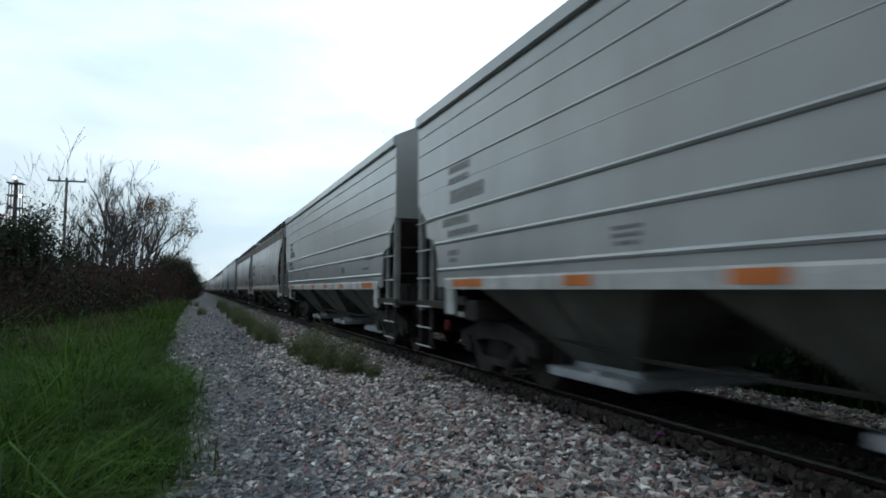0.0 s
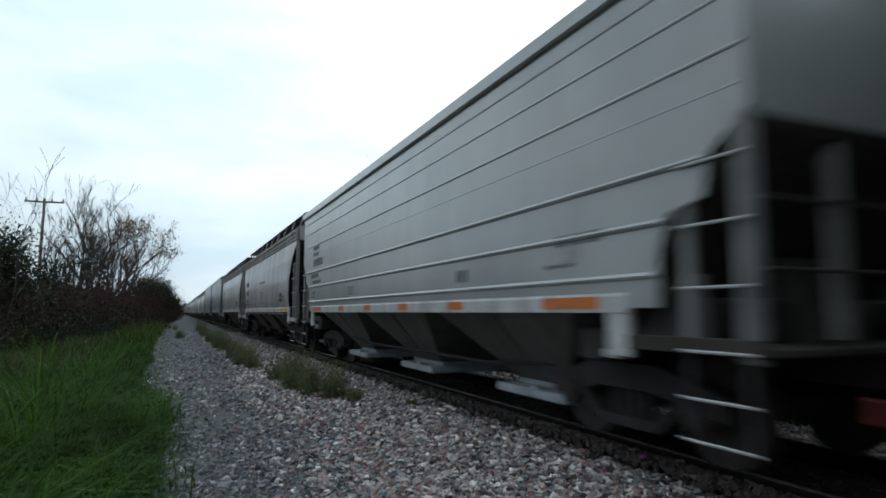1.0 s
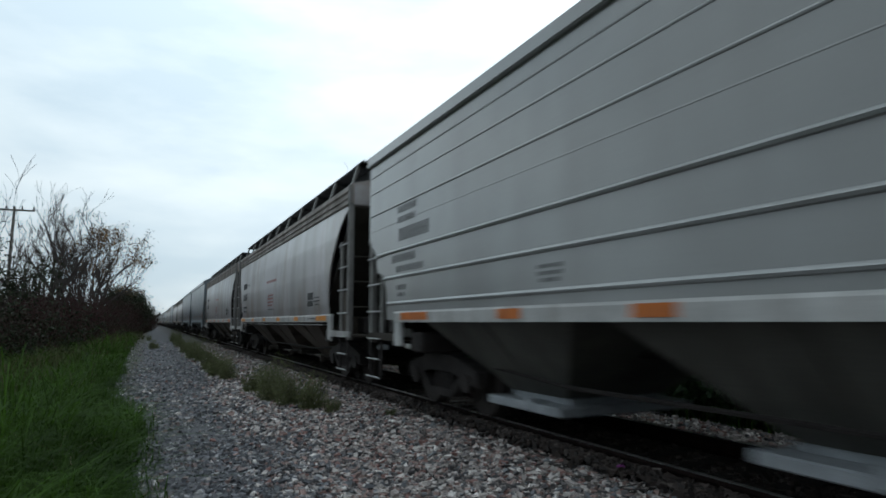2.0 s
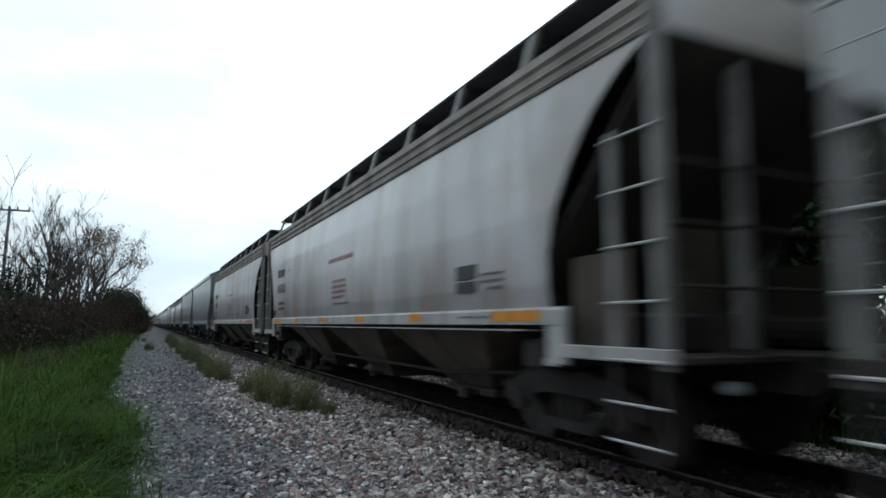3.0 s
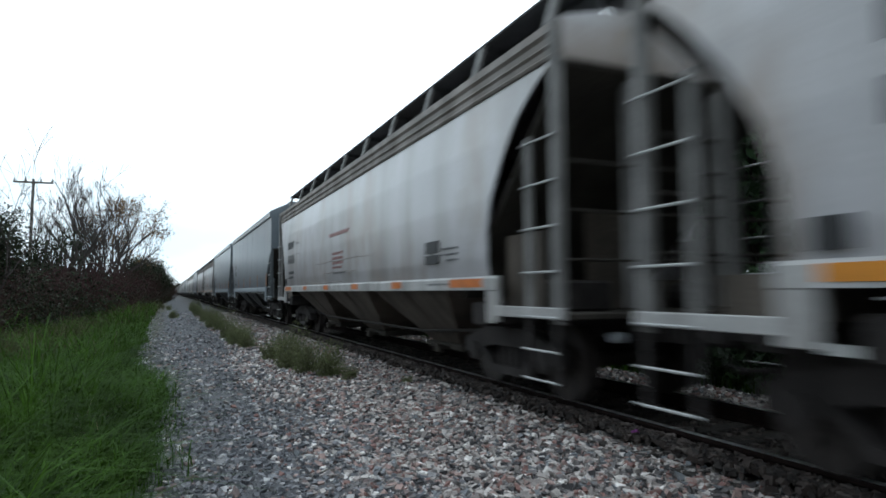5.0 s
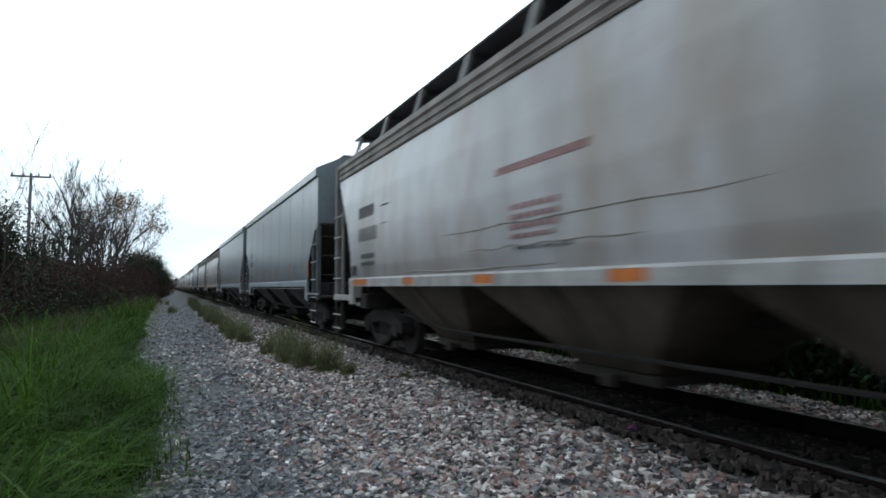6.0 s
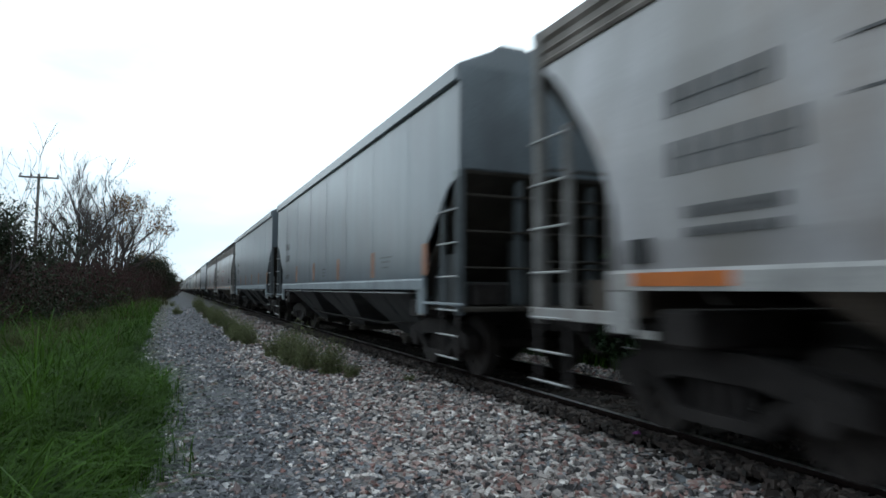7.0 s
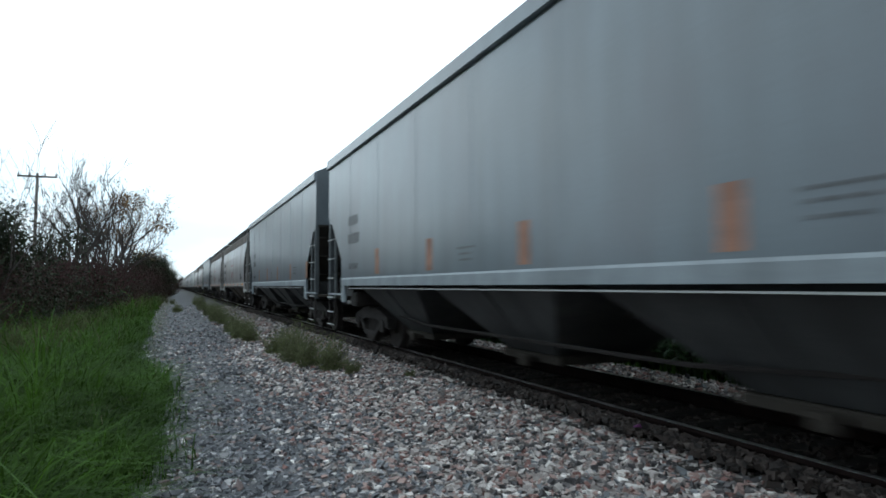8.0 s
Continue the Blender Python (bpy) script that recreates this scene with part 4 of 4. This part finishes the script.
def build_grass():
    def field(tufts, per, y0, y1, power, hgt, wid, depth, droop=False):
        """Tufts of blades that lean out from their roots, long and short mixed."""
        ty = y0 + (y1 - y0) * rng.uniform(0, 1, tufts) ** power
        back = rng.uniform(0, 1, tufts) ** 1.2 * depth
        tx = edge(ty) - back
        # clumps a metre or so across, with hollows between them
        swell = 0.5 + 0.25 * (np.sin(2.9 * tx + 1.7 * np.sin(1.3 * ty)) + np.sin(2.3 * ty + 1.9 * np.sin(1.9 * tx + 0.6)))
        th = hgt * rng.gamma(6, 1 / 6, tufts) * np.clip(0.5 + back * 1.0, 0.5, 1) * (0.3 + 1.25 * swell ** 1.5)
        tr = rng.uniform(0.05, 0.2, tufts) * hgt * 2
        x, y = np.repeat(tx, per), np.repeat(ty, per)
        n = len(x)
        r = np.repeat(tr, per) * np.abs(rng.normal(0, 1, n))
        a = rng.uniform(0, 6.283, n)
        h = np.repeat(th, per) * rng.uniform(0.45, 1.25, n)
        return blades(n, x + r * np.cos(a), y + r * np.sin(a), h, wid * rng.uniform(0.6, 1.4, n), 1.5, droop)
    sets = [field(6200, 24, -3.0, 10, 1.0, 0.6, 0.0125, 4.3, True), field(3600, 20, 9, 24, 1.2, 0.6, 0.016, 5, True), field(2600, 14, 22, 80, 1.3, 0.6, 0.04, 6)]
    # long blades that arch over the rest
    n = 9000
    y = -2.5 + 28 * rng.uniform(0, 1, n) ** 1.3
    x = edge(y) - 0.1 - rng.uniform(0, 1, n) ** 1.3 * 4
    sets.append(blades(n, x, y, rng.uniform(0.45, 0.95, n) * np.clip(0.45 + (edge(y) - x), 0.45, 1), rng.uniform(0.012, 0.022, n), 2.0, True))
    off, V, F = 0, [], []
    for v, f in sets:
        V.append(v)
        F.append(f + off)
        off += len(v)
    tagged(new("grass", from_arrays("grass", np.concatenate(V), np.concatenate(F), M_GRASS)), "lush green verge grass beside the gravel lane", "grass", kind="stuff")
    v, f = field(260, 6, 5.5, 30, 1.2, 0.6, 0.007, 5, True)
    tagged(new("dry_grass", from_arrays("dry_grass", v, f, M_DRY)), "pale dry stalks among the green grass", "grass", kind="stuff")
    n = 16000
    y = 15 + 65 * rng.uniform(0, 1, n) ** 1.4
    x = -4.3 + 0.015 * y - rng.normal(0, 0.8, n) + 0.4 * np.sin(y * 0.9)
    v, f = blades(n, x, y, rng.uniform(0.5, 1.25, n), rng.uniform(0.012, 0.03, n) * (1 + y / 40), 0.6)
    tagged(new("tall_weeds", from_arrays("tall_weeds", v, f, M_TALL)), "tall olive-brown weeds at the foot of the thicket", "grass", kind="stuff")
    n = 14000
    x, y = rng.uniform(8.3, 15, n), 1 + 60 * rng.uniform(0, 1, n) ** 1.3
    v, f = blades(n, x, y, rng.uniform(0.2, 0.6, n), rng.uniform(0.02, 0.04, n), 0.8)
    tagged(new("far_grass", from_arrays("far_grass", v, f, M_GRASS)), "green grass beyond the track", "grass", kind="stuff")


build_grass()


def leaf_mesh(name, centers, size, material):
    """Many small leaves as folded quads, each with its own turn."""
    n = len(centers)
    c = np.asarray(centers)
    u = rng.normal(0, 1, (n, 3))
    u /= np.linalg.norm(u, axis=1, keepdims=True)
    w = rng.normal(0, 1, (n, 3))
    w -= u * (u * w).sum(1, keepdims=True)
    w /= np.linalg.norm(w, axis=1, keepdims=True)
    nrm = np.cross(u, w)
    s = (size * rng.uniform(0.6, 1.4, n))[:, None]
    V = np.stack([c - u * s, c + w * s * 0.45 + nrm * s * 0.15, c + u * s, c - w * s * 0.45 + nrm * s * 0.15], 1)
    i = 4 * np.arange(n)[:, None]
    F = np.concatenate([i + np.array([[0, 1, 2]]), i + np.array([[0, 2, 3]])])
    return from_arrays(name, V.reshape(-1, 3), F, material)


def grow(b, rnd, p, d, length, r, depth, tips, spread=0.5, lift=0.12, forks=(2, 4), sides=5, shrink=0.68, thin=0.004):
    """A limb that bends, tapers and forks."""
    pts, rad = [p], [r]
    n = 4
    for k in range(n):
        d = (d + Vector((rnd.gauss(0, 0.12), rnd.gauss(0, 0.12), rnd.gauss(lift * 0.5, 0.08)))).normalized()
        p = p + d * (length / n)
        pts.append(p)
        rad.append(max(thin, r * (1 - 0.45 * (k + 1) / n)))
    b.tube(pts, rad, sides if depth > 1 else 3)
    if depth == 0:
        tips.append(p)
        tips.append(pts[2])
        return
    for _ in range(rnd.randint(*forks)):
        q = pts[rnd.choice((2, 3, 4, 4))]
        nd = (d + Vector((rnd.gauss(0, spread), rnd.gauss(0, spread), rnd.gauss(lift, spread * 0.6)))).normalized()
        grow(b, rnd, q, nd, length * rnd.uniform(shrink - 0.12, shrink + 0.12), rad[-1] * 0.8, depth - 1, tips, spread, lift, forks, sides, shrink, thin)


def tree(name, label, at, seed, height, stems=1, depth=5, r=0.16, leaf=None, leaves=0, size=0.1, spread=0.5, forks=(2, 4), scatter=0.25, lean=0.0, first=0.34, shrink=0.68, thin=0.006):
    rnd = random.Random(seed)
    b, tips = Build(), []
    for s in range(stems):
        a = rnd.uniform(0, 6.28)
        o = 0.0 if stems == 1 else 0.35
        d = Vector((math.cos(a) * (o + lean) * 0.6, math.sin(a) * (o + lean) * 0.6, 1)).normalized()
        grow(b, rnd, Vector((math.cos(a) * o * 0.3, math.sin(a) * o * 0.3, -0.2)), d, height * first, r, depth, tips, spread, 0.14, forks, 6, shrink, thin)
    top = max(v[2] for v in b.v)
    scale = height / top
    b.v = [(x * scale, y * scale, z * scale) for x, y, z in b.v]
    root = tagged(new(name), label, "tree" if "bush" not in name else "bush")
    part("trunk", b, M_BARK, root)
    if leaf:
        base = np.array([tuple(t * scale) for t in tips])
        pick = base[rng.integers(0, len(base), leaves)] + rng.normal(0, scatter, (leaves, 3))
        pick[:, 2] = np.maximum(pick[:, 2], 0.1)
        part("crown", leaf_mesh("crown", pick, size, leaf), None, root)
    root.matrix_basis = at
    return root


def brush(name, label, seed, height, width, twigs, leaves, leaf, category="bush", twig=None, size=0.06):
    """A thicket: many thin upright stems from one root, with sparse leaves."""
    rnd = random.Random(seed)
    b, spots = Build(), []
    for _ in range(twigs):
        a, rr = rnd.uniform(0, 6.28), width * 0.5 * rnd.random() ** 0.6
        p = Vector((math.cos(a) * rr * 0.75, math.sin(a) * rr * 0.75, -0.05))
        d = Vector((math.cos(a) * 0.35 * rr, math.sin(a) * 0.35 * rr, 1)).normalized()
        h = height * rnd.uniform(0.35, 1.0) * (1 - 0.35 * (rr / (width * 0.5)) ** 2)
        pts, rad = [p], [0.012 * height / 3]
        n = 5
        for k in range(n):
            d = (d + Vector((rnd.gauss(0, 0.2), rnd.gauss(0, 0.2), rnd.gauss(0, 0.12)))).normalized()
            p = p + d * h / n
            pts.append(p)
            rad.append(rad[0] * (1 - 0.85 * (k + 1) / n))
            spots.append(p)
            if rnd.random() < 0.8:
                e = (d + Vector((rnd.gauss(0, 0.8), rnd.gauss(0, 0.8), rnd.gauss(0.1, 0.4)))).normalized()
                q = p + e * h * rnd.uniform(0.12, 0.3)
                b.tube([p, (p + q) / 2 + Vector((0, 0, 0.02)), q], [rad[-1] * 0.7 + 0.002, rad[-1] * 0.5 + 0.002, 0.002], 3)
                spots.append(q)
        b.tube(pts, [max(0.003, v) for v in rad], 3)
    root = tagged(new(name), label, category)
    part("branchwork", b, twig or M_TWIG, root)
    if leaves:
        base = np.array([tuple(s) for s in spots])
        pick = base[rng.integers(0, len(base), leaves)] + rng.normal(0, size * 1.6, (leaves, 3))
        pick[:, 2] = np.maximum(pick[:, 2], 0.03)
        part("foliage", leaf_mesh("foliage", pick, size, leaf), None, root)
    return root


def at_bearing(az, dist):
    return dist * math.sin(radians(az)), dist * math.cos(radians(az))


def build_left_side():
    # thicket along the verge, run on unseen behind the camera to dim the train
    kinds = [brush("bush", "dense brown leafless roadside thicket", 11, 3.6, 3.6, 190, 9000, M_TWIG, size=0.032),
             brush("bush", "dense brown leafless roadside thicket", 12, 4.2, 4.2, 200, 9500, M_TWIG, size=0.032),
             brush("bush", "dark tangled thicket with a few green leaves", 13, 3.2, 4.0, 140, 6000, M_LEAFDARK, size=0.055)]
    used = set()
    rnd = random.Random(5)
    y = -24.0
    while y < 150:
        for row in range(2):
            i = rnd.randrange(3)
            x = -5.4 - 2.6 * row - rnd.uniform(0, 1.0) + 0.027 * max(0.0, y - 13)
            s = (0.98 + 0.0045 * max(0.0, y - 13)) * rnd.uniform(0.8, 1.12)
            m = pose(x, y + rnd.uniform(-0.8, 0.8), float(ground_z(x)), 0, 0, rnd.uniform(0, 360))
            ob = copy_thing(kinds[i], m) if i in used else kinds[i]
            used.add(i)
            ob.matrix_basis = m @ Matrix.Diagonal((s, s, s, 1))
        y += 2.6 + max(0.0, y) * 0.016
    for i in range(3):
        if i not in used:
            kinds[i].matrix_basis = pose(-8, 20 + i, 0)
    # bare trees above the thicket
    x, y = at_bearing(-7.0, 56)
    tree("bare_tree", "tall leafless grey tree with several upright stems", pose(x, y, -0.2), 3, 12.6, stems=4, depth=5, r=0.26, spread=0.36, forks=(2, 4), thin=0.01)
    x, y = at_bearing(-9.0, 50)
    tree("bare_tree", "slim leafless grey tree behind the thicket", pose(x, y, -0.2), 9, 8.4, stems=4, depth=4, r=0.2, spread=0.34, forks=(2, 4), thin=0.01)
    x, y = at_bearing(-5.7, 60)
    tree("bare_tree", "slim leafless grey tree behind the thicket", pose(x, y, -0.2), 15, 9.8, stems=4, depth=5, r=0.22, spread=0.36, forks=(2, 4), thin=0.01)
    x, y = at_bearing(-4.2, 82)
    tree("bare_tree", "spreading tree with sparse withered brown leaves", pose(x, y, -0.2), 21, 13.7, stems=4, depth=5, r=0.34, leaf=M_LEAFBROWN, leaves=3800, size=0.12, spread=0.5, forks=(2, 4), scatter=0.35, lean=0.5, thin=0.012)
    x, y = at_bearing(-12.9, 24)
    tree("bare_tree", "thin crooked leafless tree", pose(x, y, -0.2), 36, 7.0, stems=3, depth=4, r=0.05, spread=0.5, forks=(2, 3), lean=0.3, thin=0.005)
    x, y = at_bearing(-12.4, 25)
    tree("evergreen_tree", "dark rounded evergreen tree in the thicket", pose(x, y, -0.2), 41, 4.7, stems=3, depth=4, r=0.1, leaf=M_LEAFDARK, leaves=20000, size=0.06, spread=0.6, scatter=0.3)
    x, y = at_bearing(-1.9, 92)
    tree("evergreen_tree", "dark green tree near the end of the thicket", pose(x, y, -0.2), 47, 6.8, stems=4, depth=4, r=0.12, leaf=M_LEAFDARK, leaves=9000, size=0.13, spread=0.6, scatter=0.5)
    x, y = at_bearing(-1.5, 100)
    tree("evergreen_tree", "dark green tree at the end of the thicket", pose(x, y, -0.2), 45, 6.4, stems=4, depth=4, r=0.12, leaf=M_LEAFDARK, leaves=9000, size=0.13, spread=0.6, scatter=0.5)
    # utility pole
    x, y = at_bearing(-10.05, 60)
    pole = tagged(new("utility_pole"), "weathered wooden utility pole with one crossarm", "utility pole")
    top = 1.7 + 60 * math.tan(radians(8.95))
    mesh_part("pole", lambda b: b.tube([(0, 0, -0.5), (0, 0, top)], [0.16, 0.1], 10), M_POLE, pole)
    mesh_part("crossarm", lambda b: b.box((-1.45, -0.06, top - 0.35), (1.45, 0.06, top - 0.2), 0.015), M_POLE, pole)
    for u in (-1.35, -0.55, 0.55, 1.35):
        mesh_part("insulator", lambda b: b.tube([(u, 0, top - 0.2), (u, 0, top - 0.08), (u, 0, top + 0.05)], [0.06, 0.075, 0.03], 8), M_CERAMIC, pole)
    pole.matrix_basis = pose(x, y, -0.2, 0, 0.6, -8)
    # far lit tower
    x, y = at_bearing(-13.25, 210)
    tower = tagged(new("lit_tower"), "distant steel process tower with floodlights", "tower")
    top = 1.7 + 210 * math.tan(radians(8.1))
    for sx in (-1.3, 1.3):
        for sy in (-1.3, 1.3):
            mesh_part("leg", lambda b: b.tube([(sx * 1.5, sy * 1.5, 0), (sx, sy, top)], [0.2, 0.16], 6), M_STEELTOWER, tower)
    for c in range(9):
        z = 4 + c * (top - 4) / 8
        mesh_part("platform", lambda b: b.box((-2.0, -2.0, z - 0.12), (2.0, 2.0, z + 0.12), 0.05), M_STEELTOWER, tower)
    mesh_part("column", lambda b: b.tube([(0, 0, 0), (0, 0, top + 1)], [0.55, 0.5], 12), M_STEELTOWER, tower)
    for u, z, m in ((0.0, top + 1.0, M_LAMP), (-1.5, top - 9.5, M_REDLAMP), (1.6, top - 4, M_LAMP), (-3.5, top - 15, M_LAMP)):
        mesh_part("lamp", lambda b: b.tube([(u, -2.2, z), (u, -2.2, z + 0.35), (u, -2.2, z + 0.7)], [0.22, 0.36, 0.18], 10), m, tower, "glowing floodlight")
    tower.matrix_basis = pose(x, y, -0.3)


def build_right_side():
    # weeds on the ballast edge
    kinds = [brush("weed_clump", "tall grey-green weeds with small yellow flower heads", 51, 0.75, 0.62, 110, 1700, M_WEED, "weed", M_STEM, 0.02),
             brush("weed_clump", "grey-green feathery weeds on the ballast", 52, 0.55, 0.55, 100, 1500, M_WEED, "weed", M_STEM, 0.018)]
    spots = [(3.12, 10.9, 1, 0.69), (2.95, 11.7, 1, 1.19), (2.75, 12.6, 0, 1.19), (2.6, 13.6, 0, 1.25), (2.72, 14.6, 0, 1.19), (2.5, 15.6, 1, 1.38), (2.3, 19.4, 0, 1.06), (2.15, 20.8, 0, 1.25), (2.3, 22.2, 1, 1.62), (2.1, 23.6, 0, 1.12),
             (2.2, 29.0, 0, 1.19), (2.0, 31.5, 0, 1.31), (2.15, 34.0, 1, 1.75), (2.0, 38.0, 0, 1.12), (2.2, 42.0, 0, 1.25), (2.0, 47.0, 0, 1.25), (2.1, 53.0, 0, 1.38), (0.35, 45.0, 1, 1.12), (0.6, 46.2, 1, 0.88), (2.0, 60.0, 0, 1.38), (0.1, 66.0, 1, 1.12), (3.75, 9.6, 1, 0.38)]
    used = set()
    rnd = random.Random(9)
    for x, y, i, s in spots:
        x -= 0.18
        m = pose(x, y, float(ground_z(x)), 0, 0, rnd.uniform(0, 360))
        ob = copy_thing(kinds[i], m) if i in used else kinds[i]
        used.add(i)
        tall = rnd.uniform(0.8, 1.35)
        ob.matrix_basis = m @ Matrix.Diagonal((s * 0.85, s * 0.85, s * tall, 1))
    # leafy trees beyond the track
    kinds = [tree("leafy_tree", "bushy green tree beyond the track", pose(0, 0, 0), 61, 4.6, stems=5, depth=4, r=0.08, leaf=M_LEAFGREEN, leaves=15000, size=0.085, spread=0.6, scatter=0.34),
             tree("leafy_tree", "dense green tree beyond the track", pose(0, 0, 0), 62, 5.0, stems=5, depth=4, r=0.1, leaf=M_LEAFGREEN, leaves=15000, size=0.085, spread=0.55, scatter=0.36)]
    rnd = random.Random(19)
    y, used = -2.0, set()
    while y < 70:
        i = rnd.randrange(2)
        m = pose(10.6 + rnd.uniform(-0.5, 2.0), y, -0.15, 0, 0, rnd.uniform(0, 360))
        ob = copy_thing(kinds[i], m) if i in used else kinds[i]
        used.add(i)
        s = rnd.uniform(1.25, 1.6)
        ob.matrix_basis = m @ Matrix.Diagonal((s, s, s, 1))
        y += rnd.uniform(1.8, 3.0) if y < 25 else 5.0
    under = brush("bush", "low dense green undergrowth beyond the track", 65, 2.4, 2.6, 60, 4500, M_LEAFGREEN, size=0.085)
    y, first = -3.0, True
    while y < 60:
        for x in (9.9, 12.6):
            m = pose(x + rnd.uniform(-0.3, 0.4), y + rnd.uniform(-0.4, 0.4), -0.12, 0, 0, rnd.uniform(0, 360))
            ob = under if first else copy_thing(under, m)
            first = False
            ob.matrix_basis = m
        y += 2.0 if y < 20 else 3.6
    x, y = at_bearing(16.2, 32)
    tree("bare_tree", "thin leafless tree beyond the track", pose(x, y, -0.2), 71, 9.7, stems=2, depth=5, r=0.09, spread=0.4, forks=(2, 3))
    # purple scrap on the ballast
    b = Build()
    b.tube([(-0.06, 0, 0.0), (-0.03, 0.01, 0.03), (0.02, 0.02, 0.035), (0.07, 0.0, 0.0)], [0.02, 0.05, 0.045, 0.015], 7)
    scrap = part("plastic_scrap", b, M_PURPLE, at=pose(4.17, 4.85, 0.27, 0, 0, 20))
    tagged(scrap, "small crumpled purple plastic scrap on the ballast", "litter")


def build_far_woods():
    n = 9000
    side = rng.integers(0, 3, n)
    x = np.where(side == 0, rng.uniform(-300, 260, n), np.where(side == 1, rng.uniform(-60, -18, n), rng.uniform(40, 90, n)))
    y = np.where(side == 0, rng.uniform(520, 640, n), np.where(side == 1, rng.uniform(150, 560, n), rng.uniform(60, 560, n)))
    z = rng.uniform(0, 1, n) ** 0.8 * (7 + 3 * np.sin(x * 0.11) + 2 * np.sin(y * 0.07 + x * 0.05))
    me = leaf_mesh("far_woods", np.stack([x, y, z], -1), 2.2, M_LEAFDARK)
    tagged(new("far_woods", me), "distant dark woods along the horizon", "woods", kind="stuff")


build_left_side()
build_right_side()
build_far_woods()


def motions():
    """The train rolls towards the camera's side at a steady pace, its wheels turning."""
    turn = math.degrees(SPEED / 0.457)
    for n, (car, y) in enumerate(TRAIN):
        walk(car, [(0.0, pose(TRACK_X, y, RAIL_Z)), (8.0, pose(TRACK_X, y - SPEED * 8.0, RAIL_Z))])
        if n > 8:
            continue
        for truck in car.children:
            for axle in truck.children:
                if axle.name.startswith("wheelset"):
                    at = axle.location.copy()
                    walk(axle, [(k / 15, pose(at.x, at.y, at.z, turn * k / 15)) for k in range(121)])


motions()
